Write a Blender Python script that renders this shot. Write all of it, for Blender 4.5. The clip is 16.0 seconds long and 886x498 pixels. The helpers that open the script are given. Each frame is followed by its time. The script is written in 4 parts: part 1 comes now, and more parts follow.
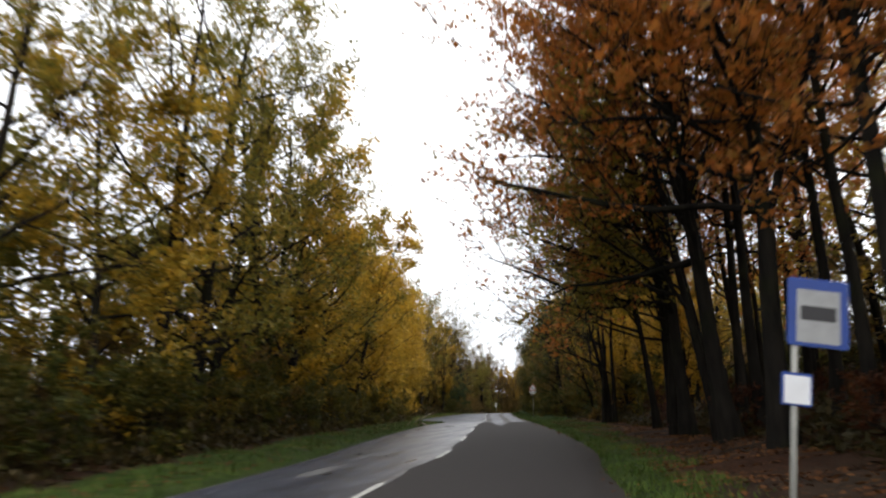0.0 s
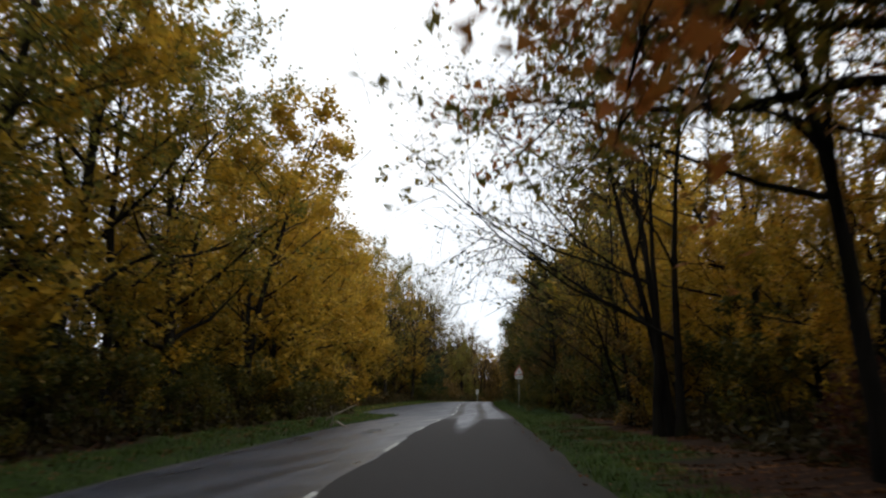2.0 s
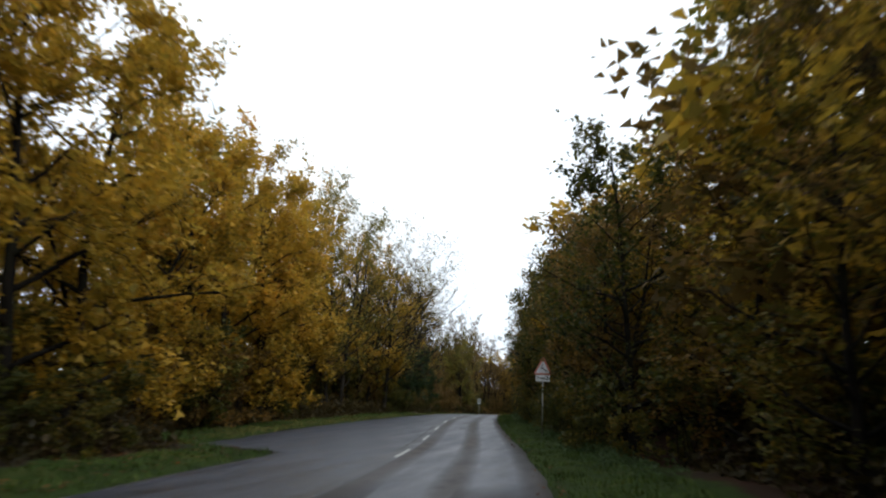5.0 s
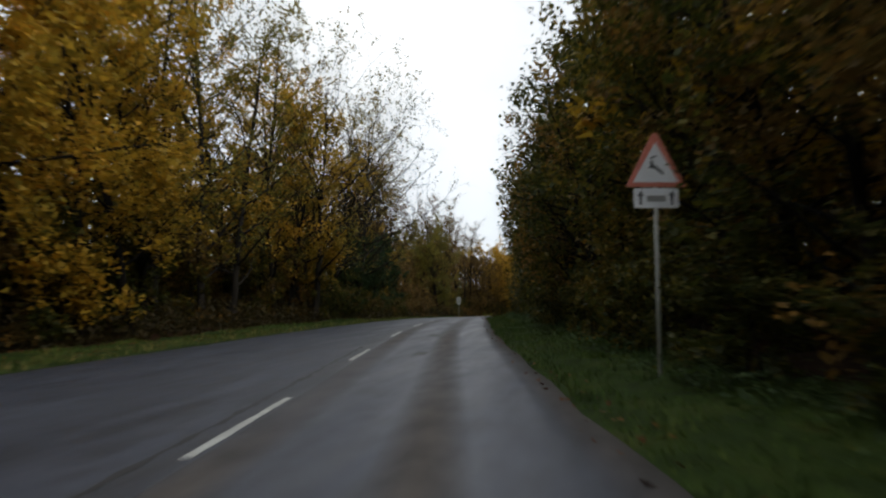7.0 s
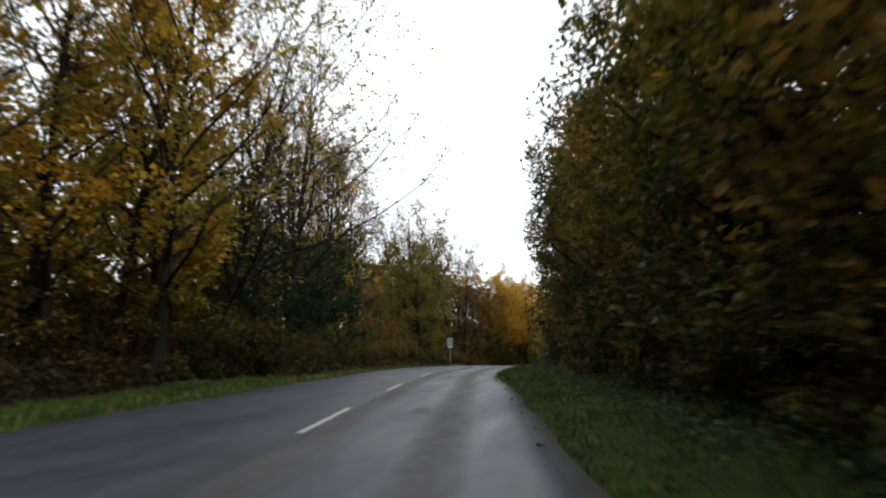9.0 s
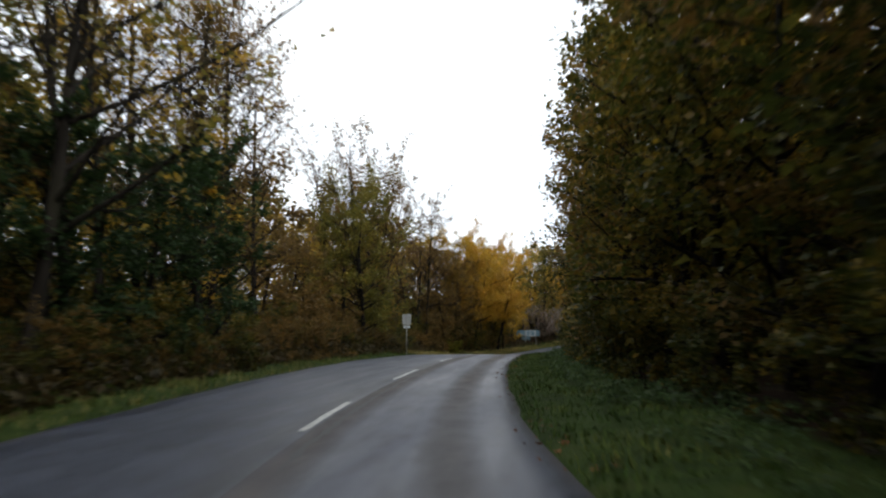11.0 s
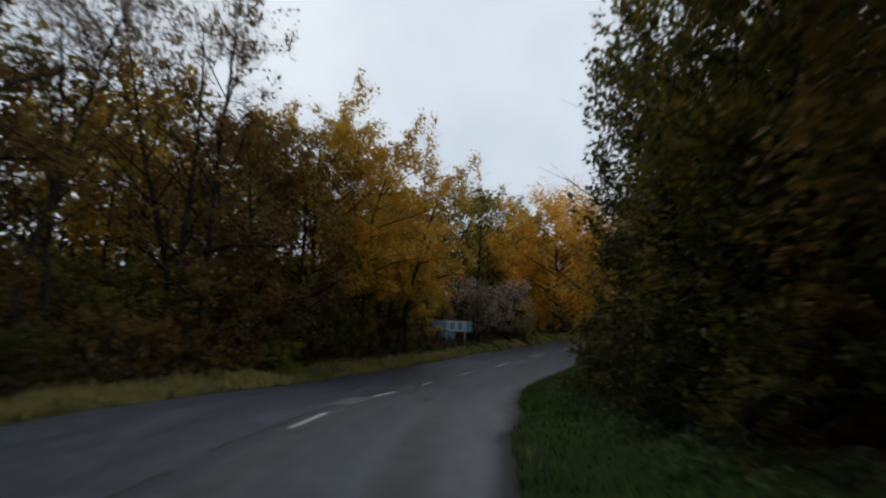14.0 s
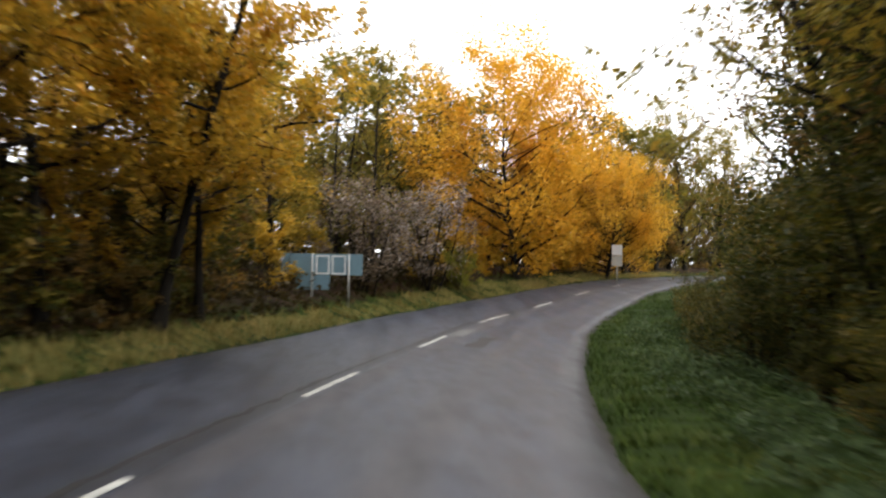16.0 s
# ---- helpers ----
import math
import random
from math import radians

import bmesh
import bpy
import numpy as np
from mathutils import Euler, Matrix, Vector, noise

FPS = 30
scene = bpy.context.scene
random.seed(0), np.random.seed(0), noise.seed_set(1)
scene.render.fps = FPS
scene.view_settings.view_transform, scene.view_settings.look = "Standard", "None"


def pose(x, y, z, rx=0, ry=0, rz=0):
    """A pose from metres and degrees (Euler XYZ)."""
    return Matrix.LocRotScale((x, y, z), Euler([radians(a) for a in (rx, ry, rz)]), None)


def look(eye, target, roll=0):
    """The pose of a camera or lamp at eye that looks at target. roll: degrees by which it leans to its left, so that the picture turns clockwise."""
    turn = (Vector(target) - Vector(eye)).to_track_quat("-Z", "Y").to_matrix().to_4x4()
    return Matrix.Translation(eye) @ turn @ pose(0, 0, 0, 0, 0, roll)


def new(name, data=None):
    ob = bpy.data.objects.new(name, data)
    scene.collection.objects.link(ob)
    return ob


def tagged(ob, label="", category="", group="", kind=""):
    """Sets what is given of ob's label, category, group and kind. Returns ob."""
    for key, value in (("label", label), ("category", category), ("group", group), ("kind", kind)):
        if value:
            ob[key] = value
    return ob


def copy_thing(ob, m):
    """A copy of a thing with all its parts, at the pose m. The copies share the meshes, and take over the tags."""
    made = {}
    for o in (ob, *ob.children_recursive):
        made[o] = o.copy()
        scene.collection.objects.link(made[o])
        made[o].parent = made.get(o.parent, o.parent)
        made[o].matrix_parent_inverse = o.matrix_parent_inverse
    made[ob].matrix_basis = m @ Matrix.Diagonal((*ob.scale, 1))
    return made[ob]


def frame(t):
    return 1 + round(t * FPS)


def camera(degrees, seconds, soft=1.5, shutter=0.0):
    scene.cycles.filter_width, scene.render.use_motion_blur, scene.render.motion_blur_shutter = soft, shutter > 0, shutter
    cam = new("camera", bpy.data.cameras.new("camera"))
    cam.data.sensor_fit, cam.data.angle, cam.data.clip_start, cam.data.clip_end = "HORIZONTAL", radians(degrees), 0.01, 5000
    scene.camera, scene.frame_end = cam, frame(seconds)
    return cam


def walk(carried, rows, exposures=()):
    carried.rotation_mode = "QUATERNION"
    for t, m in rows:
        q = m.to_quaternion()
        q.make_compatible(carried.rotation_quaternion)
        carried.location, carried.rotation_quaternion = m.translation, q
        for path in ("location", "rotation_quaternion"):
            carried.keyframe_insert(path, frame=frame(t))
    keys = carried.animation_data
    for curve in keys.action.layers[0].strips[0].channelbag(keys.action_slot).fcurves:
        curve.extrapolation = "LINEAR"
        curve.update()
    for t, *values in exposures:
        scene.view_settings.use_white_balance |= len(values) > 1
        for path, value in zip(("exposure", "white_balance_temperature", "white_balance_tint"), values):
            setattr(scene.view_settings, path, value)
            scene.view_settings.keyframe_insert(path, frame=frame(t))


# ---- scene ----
cam = camera(66.0, 16.0, soft=2.2, shutter=0.5)
# seconds, eye x y z, tilt, turn, lean
PATH = [
    (0.0, 13.27, 33.23, 1.28, 12.66, 13.24, -1.27),
    (0.5, 13.02, 38.00, 1.29, 11.41, 12.50, -0.11),
    (1.0, 12.53, 42.45, 1.30, 10.42, 12.12, -0.28),
    (1.5, 12.01, 46.67, 1.30, 10.30, 11.90, -0.46),
    (2.0, 11.41, 50.89, 1.32, 11.47, 12.40, -0.23),
    (2.5, 10.83, 54.97, 1.31, 9.01, 12.71, -0.14),
    (3.0, 10.37, 59.26, 1.39, 8.12, 13.00, -0.48),
    (5.5, 6.83, 82.46, 1.15, 12.55, 13.19, 1.55),
    (6.0, 5.74, 88.54, 0.99, 4.33, 12.33, 0.22),
    (6.5, 4.80, 94.22, 0.86, 3.97, 11.32, -0.97),
    (7.0, 3.85, 99.58, 0.74, 4.20, 11.33, -1.37),
    (7.5, 2.90, 104.97, 0.87, 7.33, 12.50, 2.10),
    (8.0, 1.88, 110.27, 0.83, 8.04, 11.97, 1.28),
    (8.5, 0.93, 115.91, 0.78, 8.00, 11.32, -0.13),
    (11.0, -3.01, 139.50, 0.84, 5.51, 7.39, -0.57),
    (11.5, -3.60, 145.03, 0.69, 6.94, 5.58, -0.70),
    (12.0, -3.98, 150.67, 0.58, 7.80, 4.37, -0.37),
    (12.5, -4.36, 156.57, 0.50, 5.82, 3.31, 0.16),
    (13.0, -4.59, 162.99, 0.34, 5.45, 0.95, 0.54),
    (13.5, -4.42, 169.81, 0.21, 4.43, 0.27, 0.90),
    (14.0, -4.07, 176.49, 0.00, 4.60, 0.40, 1.91),
    (14.5, -3.73, 182.92, -0.35, 3.60, -0.34, 1.55),
    (15.0, -3.48, 189.07, -0.71, 3.46, -1.33, 1.31),
    (15.5, -3.08, 194.78, -1.13, -0.63, -3.98, 0.64),
    (16.0, -2.95, 199.98, -1.67, 1.87, -8.45, 1.00),
]


def aim(x, y, z, tilt, turn, lean):
    a, b = radians(turn), radians(tilt)
    return look((x, y, z), (x - math.sin(a) * math.cos(b), y + math.cos(a) * math.cos(b), z + math.sin(b)), lean)


# the clip's camera brightens and tints its picture on the way
EXPOSED = [(0.0, 0.35, 6700, 12), (0.7, -0.2, 6700, 12), (1.5, -0.3, 6600, 11), (3.0, -0.1, 6450, 9), (5.5, -0.1, 6250, 8), (6.7, -0.6, 6400, 8), (7.5, -0.05, 6650, 10), (8.5, 0.1, 6600, 9), (11.0, 0.08, 6400, 9), (11.5, -0.35, 6350, 9), (12.5, -0.72, 6250, 8), (13.5, -0.92, 6150, 8), (14.0, -0.9, 6150, 8), (14.5, -0.5, 6300, 9), (15.0, 0.05, 6550, 10), (15.5, 0.65, 6900, 12), (16.0, 1.0, 6950, 11)]
walk(cam, [(t, aim(*row)) for t, *row in PATH], EXPOSED)

# ---- world and light: a bright overcast autumn afternoon ----
world = bpy.data.worlds.new("overcast_sky")
scene.world = world
world.use_nodes = True
wn, wl = world.node_tree.nodes, world.node_tree.links
sky = wn.new("ShaderNodeTexSky")
sky.sky_type, sky.sun_disc, sky.sun_elevation, sky.sun_rotation = "NISHITA", False, radians(34), radians(127)
veil = wn.new("ShaderNodeMixRGB")
veil.inputs[0].default_value = 0.93
cloud = wn.new("ShaderNodeTexNoise")
cloud.inputs["Scale"].default_value, cloud.inputs["Detail"].default_value = 2.2, 5
band = wn.new("ShaderNodeValToRGB")
band.color_ramp.elements[0].position, band.color_ramp.elements[0].color = 0.35, (9.0, 9.6, 10.4, 1)
band.color_ramp.elements[1].position, band.color_ramp.elements[1].color = 0.62, (11.6, 11.9, 12.2, 1)
wl.new(cloud.outputs["Fac"], band.inputs[0])
wl.new(sky.outputs[0], veil.inputs[1])
wl.new(band.outputs[0], veil.inputs[2])
wl.new(veil.outputs[0], wn["Background"].inputs[0])
wn["Background"].inputs[1].default_value = 0.14
lamp = bpy.data.lights.new("sun", "SUN")
lamp.energy, lamp.angle, lamp.color = 1.2, radians(20), (1.0, 0.95, 0.88)
sun = new("sun", lamp)
sun.matrix_world = look((40, -30, 34), (0, 0, 0))
scene.view_settings.exposure = 0.0


# ---- materials ----
def material(name, rough=0.8, metal=0.0, spec=0.3):
    m = bpy.data.materials.new(name)
    m.use_nodes = True
    n, l = m.node_tree.nodes, m.node_tree.links
    b = n["Principled BSDF"]
    b.inputs["Roughness"].default_value, b.inputs["Metallic"].default_value = rough, metal
    b.inputs["Specular IOR Level"].default_value = spec
    return m, n, l, b


def noise_tex(n, l, scale, detail=4, coords="Object", stretch=None):
    t, c = n.new("ShaderNodeTexNoise"), n.new("ShaderNodeTexCoord")
    t.inputs["Scale"].default_value, t.inputs["Detail"].default_value = scale, detail
    if stretch:
        mp = n.new("ShaderNodeMapping")
        mp.inputs["Scale"].default_value = stretch
        l.new(c.outputs[coords], mp.inputs[0])
        l.new(mp.outputs[0], t.inputs["Vector"])
    else:
        l.new(c.outputs[coords], t.inputs["Vector"])
    return t.outputs["Fac"]


def ramp(n, l, value, stops):
    r = n.new("ShaderNodeValToRGB")
    while len(r.color_ramp.elements) < len(stops):
        r.color_ramp.elements.new(0.5)
    for e, (p, c) in zip(r.color_ramp.elements, stops):
        e.position, e.color = p, (*c, 1) if len(c) == 3 else c
    l.new(value, r.inputs[0])
    return r.outputs[0]


def mixed(n, l, fac, a, b, kind="MIX"):
    m = n.new("ShaderNodeMixRGB")
    m.blend_type = kind
    for i, v in ((0, fac), (1, a), (2, b)):
        if isinstance(v, (int, float)):
            m.inputs[i].default_value = v
        elif isinstance(v, tuple):
            m.inputs[i].default_value = (*v, 1)
        else:
            l.new(v, m.inputs[i])
    return m.outputs[0]


def relief(n, l, b, value, strength, distance):
    bump = n.new("ShaderNodeBump")
    bump.inputs["Strength"].default_value, bump.inputs["Distance"].default_value = strength, distance
    l.new(value, bump.inputs["Height"])
    l.new(bump.outputs[0], b.inputs["Normal"])


def math_node(n, l, op, a, b=0.0):
    m = n.new("ShaderNodeMath")
    m.operation = op
    for i, v in ((0, a), (1, b)):
        if isinstance(v, (int, float)):
            m.inputs[i].default_value = v
        else:
            l.new(v, m.inputs[i])
    return m.outputs[0]


def attribute(n, name):
    a = n.new("ShaderNodeAttribute")
    a.attribute_name = name
    return a.outputs["Fac"]


def plain(name, colour, rough=0.6, metal=0.0, spec=0.4, wear=0.25, scale=9.0):
    """Paint, metal or wood with stains at two scales."""
    m, n, l, b = material(name, rough, metal, spec)
    big, fine = noise_tex(n, l, scale), noise_tex(n, l, scale * 11, 3)
    dark = tuple(c * (1 - wear) for c in colour)
    col = mixed(n, l, ramp(n, l, big, [(0.35, (0, 0, 0)), (0.7, (1, 1, 1))]), dark, colour)
    col = mixed(n, l, 0.25, col, ramp(n, l, fine, [(0.3, dark), (0.7, colour)]))
    l.new(col, b.inputs["Base Color"])
    relief(n, l, b, fine, 0.15, 0.004)
    return m


def leaf_material(name, stops):
    """Leaves: colour by leaf and by tree, some light let through."""
    m, n, l, b = material(name, 0.55, 0.0, 0.25)
    geo, info = n.new("ShaderNodeNewGeometry"), n.new("ShaderNodeObjectInfo")
    big = noise_tex(n, l, 0.35, 3)
    mix = math_node(n, l, "MULTIPLY", geo.outputs["Random Per Island"], 0.55)
    mix = math_node(n, l, "ADD", mix, math_node(n, l, "MULTIPLY", big, 0.75))
    mix = math_node(n, l, "ADD", mix, math_node(n, l, "MULTIPLY", info.outputs["Random"], 0.3))
    mix = math_node(n, l, "SUBTRACT", mix, 0.32)
    col = ramp(n, l, mix, stops)
    l.new(col, b.inputs["Base Color"])
    thin = n.new("ShaderNodeBsdfTranslucent")
    l.new(col, thin.inputs[0])
    both = n.new("ShaderNodeMixShader")
    both.inputs[0].default_value = 0.5
    l.new(b.outputs[0], both.inputs[1])
    l.new(thin.outputs[0], both.inputs[2])
    l.new(both.outputs[0], n["Material Output"].inputs[0])
    return m


LEAF = {
    "olive": leaf_material("olive_leaves", [(0.0, (0.085, 0.095, 0.02)), (0.45, (0.19, 0.165, 0.028)), (0.8, (0.36, 0.24, 0.034)), (1.0, (0.42, 0.23, 0.034))]),
    "gold": leaf_material("gold_leaves", [(0.0, (0.19, 0.16, 0.025)), (0.4, (0.4, 0.265, 0.032)), (0.75, (0.6, 0.35, 0.036)), (1.0, (0.62, 0.28, 0.034))]),
    "orange": leaf_material("orange_leaves", [(0.0, (0.4, 0.25, 0.03)), (0.4, (0.66, 0.38, 0.04)), (0.8, (0.76, 0.42, 0.04)), (1.0, (0.66, 0.3, 0.04))]),
    "rust": leaf_material("rust_leaves", [(0.0, (0.17, 0.12, 0.025)), (0.35, (0.33, 0.14, 0.028)), (0.7, (0.44, 0.14, 0.028)), (1.0, (0.52, 0.2, 0.03))]),
    "green": leaf_material("green_leaves", [(0.0, (0.022, 0.032, 0.007)), (0.4, (0.056, 0.063, 0.011)), (0.65, (0.14, 0.115, 0.018)), (1.0, (0.32, 0.18, 0.028))]),
    "brown": leaf_material("brown_leaves", [(0.0, (0.065, 0.055, 0.015)), (0.5, (0.16, 0.1, 0.026)), (1.0, (0.32, 0.17, 0.034))]),
    "lime": leaf_material("yellow_green_leaves", [(0.0, (0.1, 0.12, 0.018)), (0.5, (0.22, 0.22, 0.03)), (1.0, (0.36, 0.3, 0.04))]),
    # undergrowth leaves darkened, the shade under the trees put into their colour
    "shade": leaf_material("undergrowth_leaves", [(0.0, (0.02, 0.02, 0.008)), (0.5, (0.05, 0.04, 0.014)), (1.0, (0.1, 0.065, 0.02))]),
    "russet": leaf_material("russet_leaves", [(0.0, (0.022, 0.009, 0.005)), (0.5, (0.07, 0.022, 0.008)), (1.0, (0.17, 0.055, 0.014))]),
    "weed": leaf_material("weed_leaves", [(0.0, (0.035, 0.06, 0.018)), (0.5, (0.06, 0.1, 0.035)), (1.0, (0.12, 0.16, 0.05))]),
    "ivy": leaf_material("ivy_leaves", [(0.0, (0.015, 0.035, 0.012)), (0.6, (0.035, 0.065, 0.02)), (1.0, (0.07, 0.1, 0.03))]),
    "fluff": leaf_material("seed_fluff", [(0.0, (0.14, 0.105, 0.065)), (0.5, (0.24, 0.18, 0.13)), (0.64, (0.45, 0.4, 0.36)), (1.0, (0.65, 0.6, 0.56))]),
}


def bark_material(name, dark, light):
    m, n, l, b = material(name, 0.95, 0.0, 0.06)
    rough = noise_tex(n, l, 6, 6, stretch=(1, 1, 0.18))
    big = noise_tex(n, l, 0.8, 3)
    col = ramp(n, l, rough, [(0.3, dark), (0.75, light)])
    moss = ramp(n, l, big, [(0.52, (0, 0, 0)), (0.7, (0.55, 0.55, 0.55))])
    l.new(mixed(n, l, moss, col, (0.017, 0.02, 0.007)), b.inputs["Base Color"])
    relief(n, l, b, rough, 0.7, 0.03)
    return m


BARK = bark_material("dark_bark", (0.006, 0.0055, 0.005), (0.022, 0.019, 0.015))
PALE_BARK = bark_material("grey_bark", (0.011, 0.0095, 0.008), (0.038, 0.033, 0.027))


def asphalt():
    """Old grey surface with tyre tracks; a darker, newer strip on one lane near the start."""
    m, n, l, b = material("asphalt", 0.55, 0.0, 0.5)
    lat, run = attribute(n, "across"), attribute(n, "along")
    fine, mid, big = noise_tex(n, l, 60, 2), noise_tex(n, l, 1.6, 5, stretch=(1, 0.12, 1)), noise_tex(n, l, 0.22, 4, stretch=(1, 0.35, 1))
    col = ramp(n, l, mid, [(0.3, (0.018, 0.024, 0.043)), (0.7, (0.036, 0.044, 0.072))])
    col = mixed(n, l, 0.35, col, ramp(n, l, fine, [(0.3, (0.018, 0.02, 0.026)), (0.75, (0.075, 0.08, 0.092))]))
    # brown dirt between the tyre tracks of the right lane
    wave = math_node(n, l, "SINE", math_node(n, l, "MULTIPLY", math_node(n, l, "ADD", lat, 0.1), 3.75))
    dirt = math_node(n, l, "MULTIPLY", math_node(n, l, "MAXIMUM", wave, 0.0), math_node(n, l, "GREATER_THAN", lat, 0.1))
    dirt = math_node(n, l, "MULTIPLY", dirt, math_node(n, l, "MULTIPLY", big, 1.5))
    late = ramp(n, l, math_node(n, l, "DIVIDE", run, 240.0), [(0.74, (1, 1, 1)), (0.82, (0.4, 0.4, 0.4))])
    dirt = math_node(n, l, "MULTIPLY", dirt, late)
    col = mixed(n, l, dirt, col, (0.066, 0.054, 0.046))
    # mottled old surface, a dark tarred joint along the line
    blot = noise_tex(n, l, 3.2, 7, stretch=(1, 0.4, 1))
    col = mixed(n, l, 1.0, col, ramp(n, l, blot, [(0.32, (0.6, 0.6, 0.6)), (0.5, (1.0, 1.0, 1.0)), (0.7, (1.35, 1.33, 1.3))]), "MULTIPLY")
    joint = math_node(n, l, "ABSOLUTE", math_node(n, l, "ADD", math_node(n, l, "ADD", lat, 0.12), math_node(n, l, "MULTIPLY", math_node(n, l, "SUBTRACT", big, 0.5), 0.7)))
    col = mixed(n, l, ramp(n, l, joint, [(0.05, (0.55, 0.55, 0.55)), (0.32, (0, 0, 0))]), col, (0.016, 0.016, 0.018))
    # the newer strip: lane right of the line, uneven seam
    seam = math_node(n, l, "ADD", lat, math_node(n, l, "MULTIPLY", math_node(n, l, "SUBTRACT", mid, 0.5), 0.5))
    strip = math_node(n, l, "GREATER_THAN", seam, 0.0)
    ends = math_node(n, l, "ADD", run, math_node(n, l, "MULTIPLY", big, 8.0))
    off = math_node(n, l, "DIVIDE", math_node(n, l, "SUBTRACT", lat, 1.45), 0.7)
    tongue = math_node(n, l, "MAXIMUM", math_node(n, l, "SUBTRACT", 1.0, math_node(n, l, "MULTIPLY", off, off)), 0.0)
    ends = math_node(n, l, "ADD", ends, math_node(n, l, "MULTIPLY", tongue, 13.0))
    strip = math_node(n, l, "MULTIPLY", strip, ramp(n, l, math_node(n, l, "DIVIDE", math_node(n, l, "SUBTRACT", 94.0, ends), 5.0), [(0.0, (0, 0, 0)), (1.0, (1, 1, 1))]))
    col = mixed(n, l, strip, col, ramp(n, l, fine, [(0.3, (0.016, 0.014, 0.014)), (0.8, (0.038, 0.033, 0.03))]))
    # earth washed over the ragged edges
    rim = math_node(n, l, "SUBTRACT", math_node(n, l, "MULTIPLY", mid, 0.36), attribute(n, "edge"))
    rim = ramp(n, l, rim, [(0.0, (0, 0, 0)), (0.2, (0.9, 0.9, 0.9))])
    col = mixed(n, l, rim, col, ramp(n, l, fine, [(0.3, (0.018, 0.015, 0.012)), (0.75, (0.055, 0.044, 0.034))]))
    l.new(col, b.inputs["Base Color"])
    wet = ramp(n, l, mid, [(0.3, (0.42, 0.42, 0.42)), (0.75, (0.62, 0.62, 0.62))])
    # the far lane near the start is still damp
    damp = math_node(n, l, "MULTIPLY", math_node(n, l, "LESS_THAN", lat, 0.0), ramp(n, l, math_node(n, l, "DIVIDE", run, 240.0), [(0.34, (1, 1, 1)), (0.42, (0, 0, 0))]))
    wet = mixed(n, l, damp, wet, ramp(n, l, mid, [(0.3, (0.26, 0.26, 0.26)), (0.75, (0.48, 0.48, 0.48))]))
    wet = mixed(n, l, dirt, wet, (0.85, 0.85, 0.85))
    wet = mixed(n, l, rim, wet, (0.95, 0.95, 0.95))
    l.new(mixed(n, l, strip, wet, (0.85, 0.85, 0.85)), b.inputs["Roughness"])
    l.new(mixed(n, l, strip, (0.5, 0.5, 0.5), (0.26, 0.26, 0.26)), b.inputs["Specular IOR Level"])
    relief(n, l, b, mixed(n, l, 0.4, fine, blot), 0.5, 0.01)
    return m


def soil():
    """Forest floor: leaf litter and earth, mossy grass ground beside the road."""
    m, n, l, b = material("leaf_litter_and_grass", 0.95, 0.0, 0.1)
    fine, mid, big = noise_tex(n, l, 14, 5), noise_tex(n, l, 1.3, 4), noise_tex(n, l, 0.2, 3)
    litter = ramp(n, l, fine, [(0.3, (0.01, 0.006, 0.004)), (0.5, (0.03, 0.012, 0.006)), (0.72, (0.07, 0.025, 0.009))])
    earth = ramp(n, l, mid, [(0.3, (0.02, 0.015, 0.011)), (0.7, (0.045, 0.03, 0.019))])
    litter = mixed(n, l, ramp(n, l, big, [(0.35, (0, 0, 0)), (0.65, (1, 1, 1))]), earth, litter)
    grass = ramp(n, l, mid, [(0.3, (0.013, 0.023, 0.005)), (0.55, (0.024, 0.042, 0.007)), (0.75, (0.045, 0.052, 0.012))])
    verge = math_node(n, l, "ADD", attribute(n, "verge"), math_node(n, l, "MULTIPLY", math_node(n, l, "SUBTRACT", mid, 0.5), 0.8))
    l.new(mixed(n, l, ramp(n, l, verge, [(0.4, (0, 0, 0)), (0.62, (1, 1, 1))]), litter, grass), b.inputs["Base Color"])
    relief(n, l, b, fine, 0.8, 0.05)
    return m


ASPHALT, SOIL = asphalt(), soil()
WHITE_LINE = plain("worn_white_road_paint", (0.62, 0.62, 0.58), 0.6, wear=0.45, scale=5)
PATCH = plain("pale_patched_asphalt", (0.13, 0.13, 0.13), 0.7, wear=0.3, scale=3)
DARK_PATCH = plain("dark_tar_patch", (0.025, 0.025, 0.026), 0.6, wear=0.3, scale=4)
GALVANISED = plain("galvanised_steel", (0.42, 0.43, 0.42), 0.5, 0.6, wear=0.3, scale=4)
POLE_PAINT = plain("weathered_grey_pole", (0.4, 0.4, 0.36), 0.65, wear=0.3, scale=3)
SIGN_WHITE = plain("white_sign_sheet", (0.74, 0.76, 0.78), 0.45, wear=0.15, scale=3)
SIGN_RED = plain("red_sign_sheet", (0.62, 0.2, 0.14), 0.45, wear=0.3, scale=5)
SIGN_BLUE = plain("blue_sign_sheet", (0.012, 0.05, 0.25), 0.45, wear=0.2, scale=4)
SIGN_DARK = plain("black_sign_ink", (0.025, 0.025, 0.028), 0.5, wear=0.2)
SIGN_GREY = plain("faded_grey_ink", (0.28, 0.28, 0.27), 0.5, wear=0.2)
SIGN_PALE = plain("weathered_pale_sheet", (0.33, 0.34, 0.34), 0.5, wear=0.25, scale=5)
SIGN_BACK = plain("blue_grey_sign_back", (0.14, 0.24, 0.3), 0.5, 0.1, wear=0.2, scale=2)
PLATE_BACK = plain("grey_sign_back", (0.5, 0.5, 0.47), 0.5, 0.0, wear=0.25, scale=3)
PALE_WOOD = plain("pale_dead_wood", (0.38, 0.33, 0.27), 0.85, wear=0.4, scale=8)


